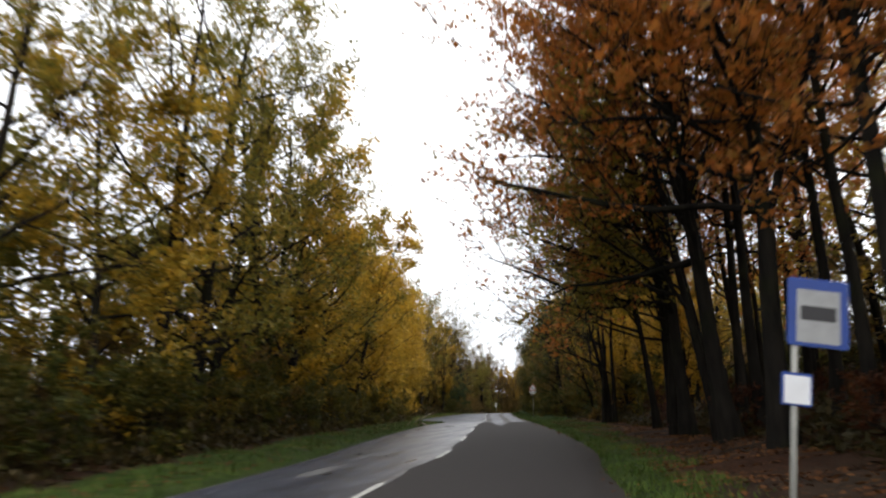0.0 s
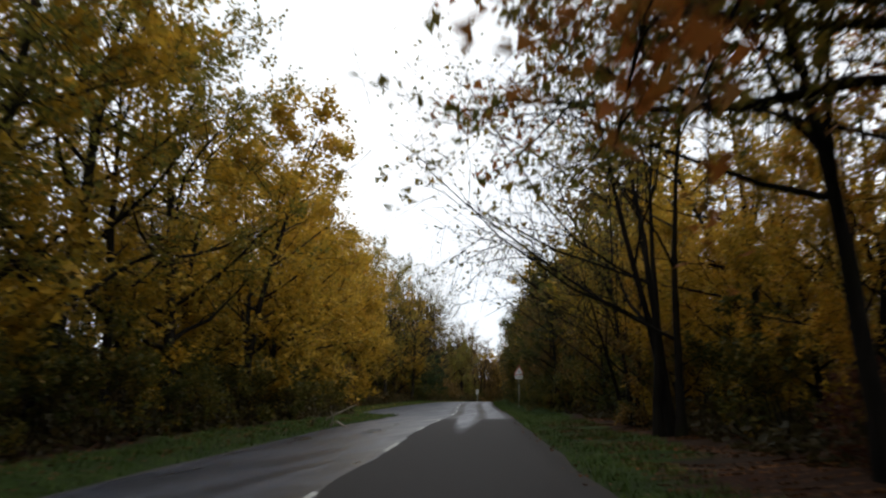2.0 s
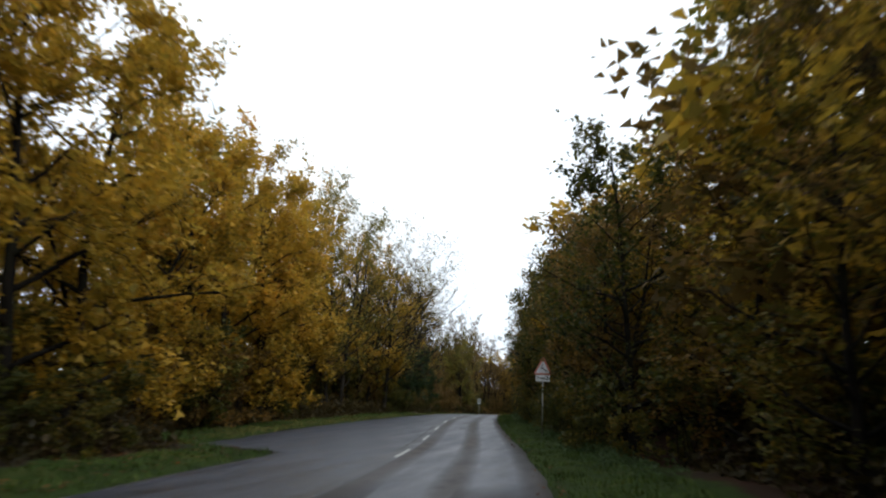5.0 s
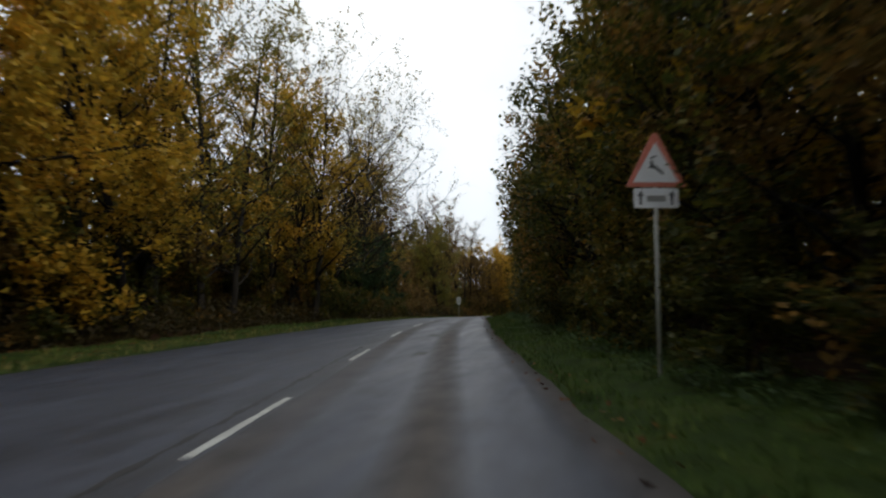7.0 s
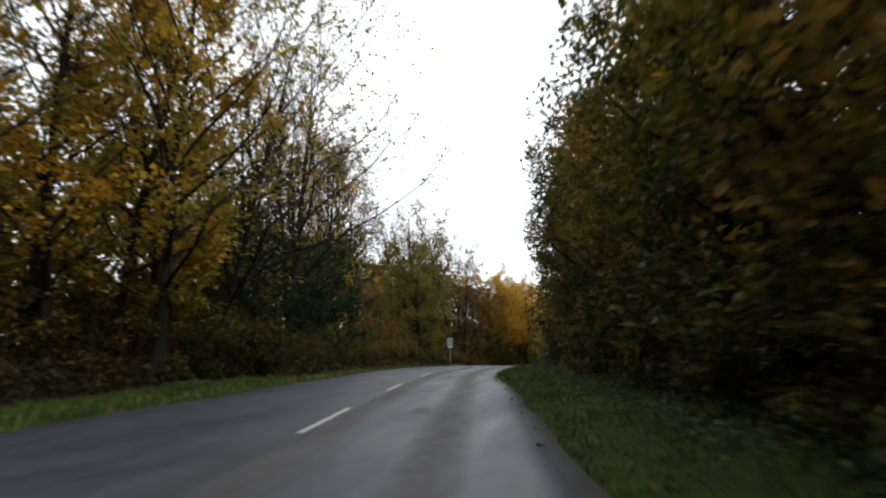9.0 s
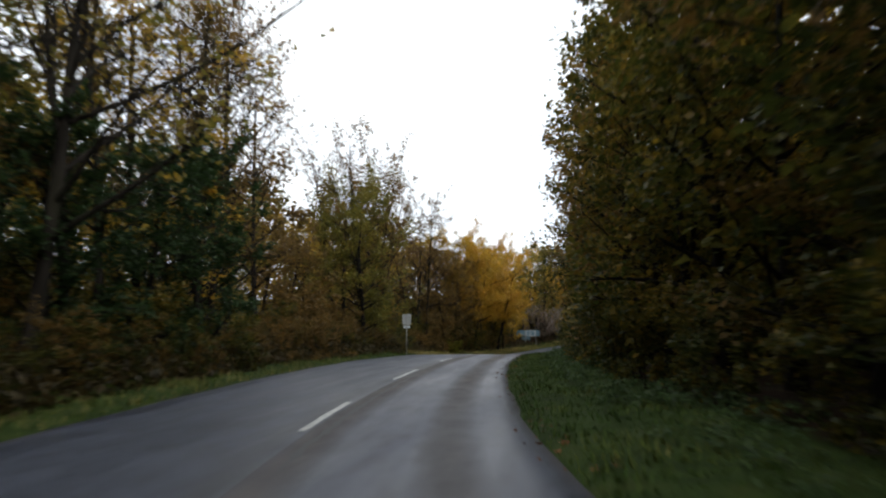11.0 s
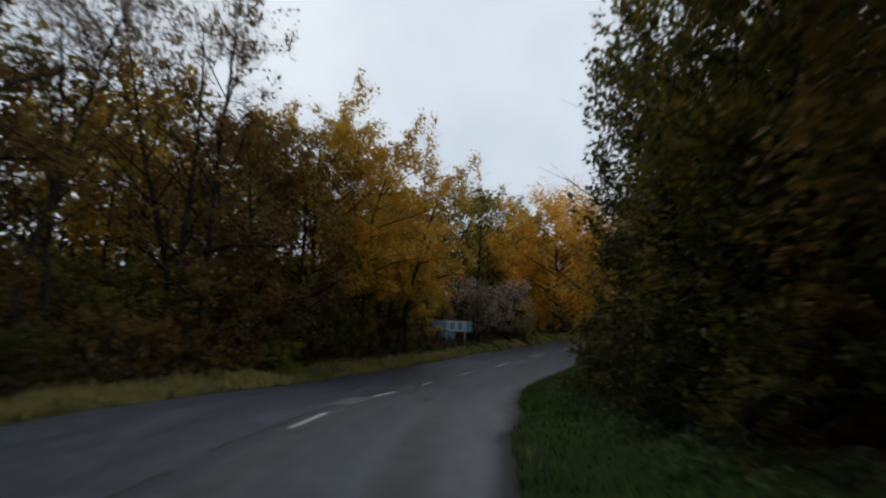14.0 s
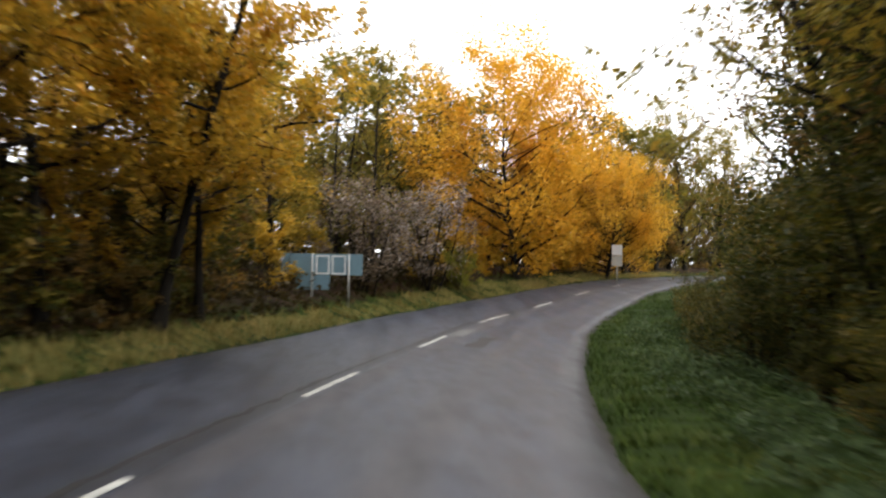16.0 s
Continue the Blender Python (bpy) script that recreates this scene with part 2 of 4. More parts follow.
def grass_material(name, stops):
    m, n, l, b = material(name, 0.7, 0.0, 0.2)
    geo = n.new("ShaderNodeNewGeometry")
    big = noise_tex(n, l, 0.5, 3)
    mix = math_node(n, l, "ADD", math_node(n, l, "MULTIPLY", geo.outputs["Random Per Island"], 0.5), math_node(n, l, "SUBTRACT", math_node(n, l, "MULTIPLY", big, 1.2), 0.35))
    l.new(ramp(n, l, mix, stops), b.inputs["Base Color"])
    return m


GRASS = grass_material("verge_grass", [(0.0, (0.02, 0.044, 0.006)), (0.45, (0.042, 0.08, 0.011)), (0.8, (0.085, 0.11, 0.018)), (1.0, (0.16, 0.14, 0.035))])
DRY_GRASS = grass_material("dry_verge_grass", [(0.0, (0.1, 0.12, 0.03)), (0.4, (0.22, 0.2, 0.06)), (0.75, (0.36, 0.27, 0.1)), (1.0, (0.42, 0.28, 0.1))])
FALLEN = grass_material("fallen_leaves", [(0.0, (0.04, 0.018, 0.007)), (0.5, (0.1, 0.038, 0.011)), (1.0, (0.2, 0.085, 0.02))])


# ---- helpers for building ----
def mesh_from(name, verts, faces, mat, smooth=False):
    me = bpy.data.meshes.new(name)
    me.from_pydata([tuple(v) for v in verts], [], faces)
    me.materials.append(mat)
    if smooth:
        me.polygons.foreach_set("use_smooth", [True] * len(me.polygons))
    me.update()
    return me


def part(name, bm, mat, parent, label=""):
    me = bpy.data.meshes.new(name)
    bm.to_mesh(me)
    bm.free()
    me.materials.append(mat)
    ob = new(name, me)
    ob.parent = parent
    return tagged(ob, label)


def part_mesh(name, me, parent, label=""):
    ob = new(name, me)
    ob.parent = parent
    return tagged(ob, label)


def slab_mesh(outline, depth, mat, name, y=0.0, bevel=0.0):
    """A sheet in the xz plane with thickness along y."""
    bm = bmesh.new()
    f = bm.faces.new([bm.verts.new((x, y, z)) for x, z in outline])
    out = bmesh.ops.extrude_face_region(bm, geom=[f])
    bmesh.ops.translate(bm, verts=[v for v in out["geom"] if isinstance(v, bmesh.types.BMVert)], vec=(0, depth, 0))
    bmesh.ops.recalc_face_normals(bm, faces=bm.faces)
    if bevel:
        bmesh.ops.bevel(bm, geom=bm.edges[:], offset=bevel, segments=1, affect="EDGES")
    return bm


def rect(x0, x1, z0, z1, r=0.0, k=4):
    if not r:
        return [(x0, z0), (x1, z0), (x1, z1), (x0, z1)]
    pts = []
    for cx, cz, a0 in ((x1 - r, z0 + r, -90), (x1 - r, z1 - r, 0), (x0 + r, z1 - r, 90), (x0 + r, z0 + r, 180)):
        pts += [(cx + r * math.cos(radians(a0 + 90 * i / k)), cz + r * math.sin(radians(a0 + 90 * i / k))) for i in range(k + 1)]
    return pts


def pipe(x, y, z0, z1, r, sides=14):
    bm = bmesh.new()
    bmesh.ops.create_cone(bm, cap_ends=True, segments=sides, radius1=r, radius2=r, depth=z1 - z0, matrix=Matrix.Translation((x, y, (z0 + z1) / 2)))
    for f in bm.faces:
        f.smooth = len(f.verts) == 4
    return bm


# ---- the road's line, seen from above: the dashed middle line ----
LINE = [(16.5, -80), (13.5, -10), (10.9, 30), (9.5, 44), (9.02, 51), (8.15, 57.3), (6.75, 66.2), (5.25, 75), (3.88, 83.9), (1.72, 98), (0.2, 106.8), (-1.4, 115.4), (-2.9, 124.1), (-3.95, 131.8), (-5.0, 140), (-6.16, 149), (-6.7, 158), (-6.86, 167.8), (-6.75, 171.2), (-6.58, 176.7), (-6.46, 180.5), (-6.34, 186.7), (-6.19, 190), (-5.95, 195), (-5.55, 198.4), (-4.94, 203.1), (-4.4, 206), (-3.4, 209.3), (-2.61, 211.8), (-1.1, 215.9), (1.3, 221), (4.4, 224.5), (7.0, 227.6), (9.7, 230.5), (12.6, 233.4), (16.5, 236.2), (24, 240), (40, 245), (90, 252), (220, 262)]
LEVEL_Y = [-80, 20, 50, 60, 70, 80, 90, 100, 110, 120, 130, 140, 150, 158, 168, 171, 177, 180, 187, 190, 195, 198, 203, 206, 209, 212, 216, 220.5, 224, 227.4, 230.5, 234, 240, 260, 300]
LEVEL_Z = [-0.15, -0.08, -0.03, -0.01, -0.09, -0.19, -0.38, -0.55, -0.56, -0.54, -0.48, -0.54, -0.73, -0.86, -1.1, -1.17, -1.34, -1.46, -1.95, -2.13, -2.54, -2.82, -3.2, -3.36, -3.38, -3.43, -3.5, -3.42, -2.95, -2.55, -2.22, -1.95, -1.6, -1.2, -1.0]


def spline(points, step=0.5):
    p = np.array(points, float)
    p = np.vstack([2 * p[0] - p[1], p, 2 * p[-1] - p[-2]])
    out = []
    for i in range(1, len(p) - 2):
        n = max(2, int(np.linalg.norm(p[i + 1] - p[i]) / step))
        for u in np.arange(n) / n:
            out.append(0.5 * ((2 * p[i]) + (p[i + 1] - p[i - 1]) * u + (2 * p[i - 1] - 5 * p[i] + 4 * p[i + 1] - p[i + 2]) * u * u + (3 * p[i] - p[i - 1] - 3 * p[i + 1] + p[i + 2]) * u ** 3))
    q = np.array(out)
    for _ in range(6):
        q[1:-1] = 0.25 * q[:-2] + 0.5 * q[1:-1] + 0.25 * q[2:]
    return q


AXIS = spline(LINE)
AXIS_S = np.r_[0, np.cumsum(np.linalg.norm(np.diff(AXIS, axis=0), axis=1))]
TAN = np.gradient(AXIS, axis=0)
TAN /= np.linalg.norm(TAN, axis=1)[:, None]
RIGHT = np.stack([TAN[:, 1], -TAN[:, 0]], 1)
lev = np.interp(AXIS[:, 1], LEVEL_Y, LEVEL_Z)
for _ in range(60):
    lev[1:-1] = 0.25 * lev[:-2] + 0.5 * lev[1:-1] + 0.25 * lev[2:]
AXIS_Z = lev


def half_left(y):
    """Half the width on the far side of the line: 3.7 m, and a bus bay."""
    return np.interp(y, [46, 58, 97.5, 100.0, 105, 111, 117, 123, 130, 138, 147, 158, 168, 176, 182, 188, 195, 201, 208, 216, 222, 224.5, 227, 231], [3.1, 3.5, 3.7, 7.7, 7.5, 7.4, 6.6, 5.8, 4.7, 4.0, 3.7, 4.0, 4.2, 3.55, 3.65, 4.0, 4.0, 4.2, 4.1, 4.0, 3.9, 3.6, 2.9, 2.7])


def half_right(y):
    return np.interp(y, [60, 95, 120, 138, 150, 165, 181, 187, 191, 198, 208, 216, 222, 224.5, 229], [3.8, 3.85, 3.65, 3.35, 3.05, 2.9, 2.95, 3.25, 3.75, 3.9, 3.8, 3.8, 3.5, 3.0, 2.6])



def near_road(xy):
    """For points: metres along, metres across (right +) and the road's level."""
    xy = np.atleast_2d(np.asarray(xy, float))
    idx = np.concatenate([((c[:, None] - AXIS[None, ::2]) ** 2).sum(-1).argmin(1) * 2 for c in np.array_split(xy, max(1, len(xy) // 4000))])
    off = xy - AXIS[idx]
    return AXIS_S[idx], (off * RIGHT[idx]).sum(1), AXIS_Z[idx], idx


def station(y):
    """Index on the road's line nearest to that y."""
    return int(np.abs(AXIS[:, 1] - y).argmin())


def beside(y, across):
    i = station(y)
    return AXIS[i] + RIGHT[i] * across


def rise(along, y, across):
    """Height of the ground over the road's level."""
    a = np.where(across > 0, across - half_right(y), -across - half_left(y))
    base = np.where(a < 0, -0.10, -0.035 + 0.05 * np.clip(a, 0, 1.5))
    bank = np.where(across > 0, 1.15 * np.clip((62 - y) / 22, 0, 1) + 0.25, 0.12)
    base = base + bank * np.clip((a - 1.2) / 6.5, 0, 1) ** 1.3
    # the far side stands on a low bank outside the bend
    outer = np.interp(y, [186, 198, 226, 236], [0, 0.75, 0.75, 0.3])
    base = base + np.where(across < 0, outer * np.clip((a - 0.2) / 2.6, 0, 1), 0)
    return base + np.where(a > 0.3, 0.05 * np.sin(along * 1.7 + across) + 0.06 * np.sin(along * 0.6 - across * 0.9), 0) * np.clip(a / 2, 0, 1)


def ground_z(x, y):
    s, c, z, i = near_road([(x, y)])
    fade = np.clip((np.abs(c) - 60) / 60, 0, 1)
    return float((z * (1 - fade) + rise(s, AXIS[i][:, 1], c))[0])
# ---- large structure: ground, road ----
def build_ground():
    xs = np.r_[-3000, -1200, -500, -220, -130, np.arange(-90, -30, 3.0), np.arange(-30, 42, 0.8), np.arange(42, 110, 3.0), 160, 300, 700, 1500, 3000]
    ys = np.r_[-3000, -1200, -400, -150, -60, np.arange(0, 20, 2.0), np.arange(20, 232, 0.8), np.arange(232, 320, 3.0), 360, 450, 700, 1500, 4000]
    gx, gy = np.meshgrid(xs, ys, indexing="ij")
    flat = np.stack([gx.ravel(), gy.ravel()], 1)
    s, c, z, i = near_road(flat)
    fade = np.clip((np.abs(c) - 60) / 60, 0, 1)
    h = z * (1 - fade) + rise(s, AXIS[i][:, 1], c)
    near = np.abs(c) < 40
    h = h + np.where(near & (np.abs(c) > 4.2), np.random.default_rng(3).normal(0, 0.012, len(h)), 0)
    ny = len(ys)
    a = (np.arange(len(xs) - 1)[:, None] * ny + np.arange(ny - 1)[None]).ravel()
    faces = np.stack([a, a + ny, a + ny + 1, a + 1], 1).tolist()
    me = mesh_from("ground", np.c_[flat, h], faces, SOIL, True)
    att = me.attributes.new("verge", "FLOAT", "POINT")
    y = AXIS[i][:, 1]
    edge = np.where(c > 0, c - half_right(y), -c - half_left(y))
    wide = np.where(c > 0, 1.1 + 1.5 * (y > 64) + 0.6 * (y > 88), np.interp(y, [97, 100, 140, 150], [3.0, 3.4, 3.0, 1.8]))
    att.data.foreach_set("value", np.clip(0.5 + (wide - edge) * 0.6, 0, 1).astype(np.float32))
    return tagged(new("ground", me), "woodland ground with leaf litter and mossy grass verges", "ground", kind="structure")


def build_road():
    keep = np.arange(0, len(AXIS), 2)
    u = np.linspace(-1, 1, 15)
    rng = np.random.default_rng(5)
    verts, across, along, edge = [], [], [], []
    y = AXIS[keep][:, 1]
    hl, hr = half_left(y), half_right(y)
    wob = rng.normal(0, 0.05, (2, len(keep)))
    wob[:, 1:-1] = (wob[:, :-2] + wob[:, 1:-1] + wob[:, 2:]) / 2
    for v in u:
        w = np.where(v < 0, (hl + wob[0]) * v, (hr + wob[1]) * v)
        p = AXIS[keep] + RIGHT[keep] * w[:, None]
        crown = 0.012 - 0.03 * np.abs(w) / 3.5
        verts.append(np.c_[p, AXIS_Z[keep] + crown])
        across.append(w)
        along.append(y)
        edge.append(np.minimum(hl + w, hr - w))
    for v, src in ((-1, 0), (1, 14)):
        p = verts[src].copy()
        p[:, :2] += RIGHT[keep] * v * 0.06
        p[:, 2] -= 0.12
        verts.append(p)
        across.append(across[src])
        along.append(y)
        edge.append(0 * y)
    order = [15, *range(15), 16]
    n = len(keep)
    faces = []
    for a, b in zip(order[:-1], order[1:]):
        k = np.arange(n - 1)
        faces += np.stack([a * n + k, b * n + k, b * n + k + 1, a * n + k + 1], 1).tolist()
    me = mesh_from("road", np.concatenate(verts), faces, ASPHALT, True)
    for name, vals in (("across", across), ("along", along), ("edge", edge)):
        me.attributes.new(name, "FLOAT", "POINT").data.foreach_set("value", np.concatenate(vals).astype(np.float32))
    return tagged(new("road", me), "worn grey two-lane asphalt road with a dashed line", "road", kind="structure")


GROUND, ROAD = build_ground(), build_road()


def on_road(name, y0, y1, c0, c1, mat, lift, label="", ragged=0.0, seed=0):
    """A thin painted or patched strip that follows the road between two y and two offsets."""
    rng = np.random.default_rng(seed)
    i0, i1 = station(y0), station(y1)
    s = np.linspace(AXIS_S[i0], AXIS_S[i1], max(3, int((y1 - y0) / 0.25)))
    cols = 4
    verts = []
    for k, c in enumerate(np.linspace(c0, c1, cols)):
        shift = rng.normal(0, ragged, len(s)) if k in (0, cols - 1) else 0
        idx = np.interp(s, AXIS_S, np.arange(len(AXIS)))
        px = np.stack([np.interp(idx, np.arange(len(AXIS)), AXIS[:, j]) for j in (0, 1)], 1)
        nx = np.stack([np.interp(idx, np.arange(len(AXIS)), RIGHT[:, j]) for j in (0, 1)], 1)
        z = np.interp(idx, np.arange(len(AXIS)), AXIS_Z) + 0.012 - 0.03 * abs(c) / 3.5 + lift
        verts.append(np.c_[px + nx * (c + shift)[:, None] if ragged and k in (0, cols - 1) else px + nx * c, z])
    n = len(s)
    faces = [[a * n + k, (a + 1) * n + k, (a + 1) * n + k + 1, a * n + k + 1] for a in range(cols - 1) for k in range(n - 1)]
    me = mesh_from(name, np.concatenate(verts), faces, mat)
    ob = new(name, me)
    ob.parent = ROAD
    return tagged(ob, label)


def markings():
    starts = [41.6, 49.9, 56.8, 65.7, 74.3, 83.1, 96.3, 105.1, 113.7, 122.5, 130.3, 139.0, 148.4, 157.6, 168.0, 176.8, 186.7, 195.3, 203.1, 209.2, 215.9, 221.2, 224.1, 227.4, 230.5, 233.6]
    ends = [44.8, 52.2, 59.4, 68.2, 76.9, 85.8, 99.6, 108.3, 117.0, 125.7, 133.6, 142.0, 152.0, 161.6, 171.1, 179.7, 189.6, 198.2, 205.7, 211.6, 218.1, 222.5, 225.2, 228.3, 231.3, 234.3]
    for k, (a, b) in enumerate(zip(starts, ends)):
        on_road("lane_dash", a, b, -0.055, 0.055, WHITE_LINE, 0.005, "worn white painted lane dash", 0.008, k)
    for k, (a, b, c0, c1) in enumerate(((45.9, 48.0, -2.05, -1.7), (50.0, 51.7, -2.15, -1.85), (162.0, 164.9, -0.2, 0.15), (191.2, 194.6, -0.45, 0.1), (200.9, 202.5, -0.4, 0.1), (218.3, 219.6, 0.0, 0.45))):
        on_road("repair_patch", a, b, c0, c1, PATCH, 0.004, "pale rectangular asphalt repair patch", 0.02, 40 + k)
    for k, (a, b, c0, c1) in enumerate(((114.8, 115.7, 1.3, 1.65), (122.2, 123.4, 1.3, 1.7), (132.6, 133.6, 1.3, 1.6), (174.5, 176.4, 1.3, 1.75), (216.4, 218.4, 0.95, 1.4), (202.0, 203.3, 1.25, 1.5), (194.0, 196.4, 1.2, 1.6), (73, 75.5, -1.8, -1.4))):
        on_road("tar_patch", a, b, c0, c1, DARK_PATCH, 0.004, "dark tar patch in the asphalt", 0.05, 60 + k)

    for k, (a, b, c) in enumerate(((184, 200, -0.32), (172, 183, -0.28), (146, 160, 0.3), (100, 118, -0.35), (203, 221, -0.3))):
        on_road("tar_seam", a, b, c, c + 0.07, DARK_PATCH, 0.0035, "thin dark tar seam beside the line", 0.03, 80 + k)


markings()


# ---- trees ----
class Growth:
    """Collects tubes and leaves into plain arrays."""

    def __init__(self, seed):
        self.rng = np.random.default_rng(seed)
        self.v, self.f, self.count = [], [], 0
        self.tips = []

    def tube(self, pts, radii, sides):
        pts = np.asarray(pts, float)
        d = np.gradient(pts, axis=0)
        d /= np.linalg.norm(d, axis=1)[:, None] + 1e-9
        ref = np.array([0.31, 0.95, 0.05]) if abs(d[0, 2]) > 0.7 else np.array([0.0, 0.0, 1.0])
        u = np.cross(d, ref)
        u /= np.linalg.norm(u, axis=1)[:, None] + 1e-9
        w = np.cross(d, u)
        ang = np.arange(sides) * 2 * np.pi / sides
        ring = pts[:, None] + np.asarray(radii)[:, None, None] * (np.cos(ang)[None, :, None] * u[:, None] + np.sin(ang)[None, :, None] * w[:, None])
        n = len(pts)
        self.v.append(ring.reshape(-1, 3))
        a = np.arange(n - 1)[:, None] * sides + np.arange(sides)[None]
        b = np.arange(n - 1)[:, None] * sides + (np.arange(sides)[None] + 1) % sides
        self.f.append((np.stack([a, b, b + sides, a + sides], -1).reshape(-1, 4) + self.count))
        self.count += n * sides

    def path(self, start, way, length, steps, wander, lift):
        p, d = [np.array(start, float)], np.array(way, float)
        for _ in range(steps):
            d = d + self.rng.normal(0, wander, 3) + (0, 0, lift)
            d /= np.linalg.norm(d)
            p.append(p[-1] + d * length / steps)
        return np.array(p)

    def wood(self, name, mat):
        return mesh_from(name, np.concatenate(self.v), np.concatenate(self.f).tolist(), mat, True)


def leaves_mesh(name, centres, size, rng, mat, droop=0.5, cut=True):
    """Folded diamond leaves, one at each centre."""
    n = len(centres)
    yaw = rng.uniform(0, 2 * np.pi, n)
    tilt = rng.normal(0.15, droop, n)
    along = np.stack([np.cos(yaw) * np.cos(tilt), np.sin(yaw) * np.cos(tilt), -np.sin(tilt)], 1)
    side = np.cross(along, np.stack([rng.normal(0, 0.45, n), rng.normal(0, 0.45, n), np.ones(n)], 1))
    side /= np.linalg.norm(side, axis=1)[:, None]
    s = size * rng.uniform(0.6, 1.25, n)[:, None]
    up = np.cross(side, along)
    if cut:
        v = np.stack([centres - along * s * 0.5, centres + side * s * 0.45 + along * s * 0.2, centres - side * s * 0.4 + along * s * 0.35], 1).reshape(-1, 3)
    else:
        v = np.stack([centres - along * s * 0.5, centres + side * s * 0.34 + up * s * 0.08, centres + along * s * 0.5, centres - side * s * 0.34 + up * s * 0.08], 1).reshape(-1, 3)
    q = 3 if cut else 4
    faces = (np.arange(n)[:, None] * q + np.arange(q)[None]).tolist()
    return mesh_from(name, v, faces, mat)


def tree_kind(seed, height, radius, crown_base, spread, limbs, leaf, leaves, size=0.2, bark=None, rise_up=0.55, lean=(0, 0), stems=1, bare_top=0.0, sub=5, twigs=4, label="", category="tree", shape="oval", skew=(0, 0), name="tree", sides=(9, 5, 4), cut=True, scatter=0.06):
    """One tree: an Empty that holds the trunk, its limbs and the crown."""
    g = Growth(seed)
    r = g.rng
    root = new(name)
    for st in range(stems):
        tilt = np.array([*(r.normal(0, 0.16 if stems > 1 else 0.03, 2) + lean), 1.0])
        base = np.array([*(r.normal(0, 0.25, 2) if stems > 1 else (0, 0)), -0.25])
        h = height * (r.uniform(0.8, 1.0) if stems > 1 else 1.0)
        trunk = g.path(base, tilt / np.linalg.norm(tilt), h + 0.25, 10, 0.05, 0.02)
        t = np.linspace(0, 1, 11)
        rad = radius * (1 - 0.86 * t ** 0.9) * (0.75 if stems > 1 else 1)
        rad[0] *= 1.5
        g.tube(trunk, rad, sides[0])
        for k in range(limbs // stems):
            u = crown_base + (0.97 - crown_base) * ((k + r.uniform(0, 0.8)) / (limbs // stems))
            u = min(u, 0.97)
            at = np.array([np.interp(u, t, trunk[:, j]) for j in range(3)])
            rr = np.interp(u, t, rad) * 0.55
            az = k * 2.4 + r.uniform(-0.5, 0.5) + st * 1.3
            v = (u - crown_base) / (1 - crown_base)
            if shape == "oval":
                reach = spread * (0.55 + 0.75 * math.sin(math.pi * min(1, v * 0.8 + 0.15))) * r.uniform(0.7, 1.1)
            elif shape == "spread":
                reach = spread * (1.15 - 0.55 * v) * r.uniform(0.75, 1.15)
            else:
                reach = spread * (1.0 - 0.75 * v) * r.uniform(0.75, 1.1)
            way = np.array([math.cos(az) + skew[0], math.sin(az) + skew[1], rise_up + 0.5 * v + r.normal(0, 0.12)])
            way /= np.linalg.norm(way)
            limb = g.path(at, way, reach, 5, 0.13, 0.05)
            bits = limb if sides[1] > 3 else limb[[0, 2, 5]]
            g.tube(bits, rr * np.linspace(1, 0.25, len(bits)), sides[1])
            for q in range(sub):
                w = 0.25 + 0.75 * (q + r.uniform(0, 0.9)) / sub
                sp = np.array([np.interp(w, np.linspace(0, 1, 6), limb[:, j]) for j in range(3)])
                d = limb[-1] - limb[0]
                d = d / np.linalg.norm(d) + r.normal(0, 0.55, 3)
                d /= np.linalg.norm(d)
                ln = reach * 0.42 * r.uniform(0.6, 1.2)
                br = g.path(sp, d, ln, 3, 0.18, 0.04)
                bits = br if sides[2] > 3 else br[::3]
                g.tube(bits, rr * 0.42 * np.linspace(1 - 0.5 * w, 0.15, len(bits)), sides[2])
                for z in range(twigs):
                    a = r.uniform(0.25, 1.0)
                    tp = np.array([np.interp(a, np.linspace(0, 1, 4), br[:, j]) for j in range(3)])
                    d2 = d + r.normal(0, 0.7, 3)
                    d2 /= np.linalg.norm(d2)
                    tw = g.path(tp, d2, ln * 0.55 * r.uniform(0.6, 1.3), 2, 0.2, 0.02)
                    if twigs > 4:
                        g.tube(tw, rr * 0.12 * np.array([1, 0.7, 0.3]) + 0.003, 3)
                    elif twigs > 2:
                        g.tube(tw[::2], rr * 0.12 * np.array([1, 0.3]) + 0.003, 3)
                    if v < 1 - bare_top or r.random() < 0.12:
                        g.tips.append(tw)
    part_mesh("trunk", g.wood("trunk", bark or BARK), root, "trunk and limbs with rough mossy bark" if category == "tree" else "")
    if leaves and g.tips:
        tips = np.array(g.tips)
        pick = r.integers(0, len(tips), leaves)
        w = r.uniform(0.1, 1.15, leaves)[:, None]
        c = tips[pick, 0] * (1 - w) + tips[pick, 2] * w + r.normal(0, scatter + size * 0.25, (leaves, 3))
        c = c[c[:, 2] > 0.12]
        if skew == (0, 0):
            c = c[np.hypot(c[:, 0] - lean[0] * c[:, 2], c[:, 1]) < spread * (1.2 if scatter == 0.12 and cut is False else 1.4)]
        part_mesh("crown", leaves_mesh("crown", c, size, r, LEAF[leaf], cut=cut), root)
    return tagged(root, label, category)


KINDS = {}


def kind_set(key, count, **kw):
    KINDS[key] = []
    for i in range(count):
        ob = tree_kind(seed=abs(hash_text(key)) + i * 17, **kw)
        KINDS[key].append(ob)


def hash_text(t):
    return sum(ord(c) * (i + 3) for i, c in enumerate(t))


USED = set()


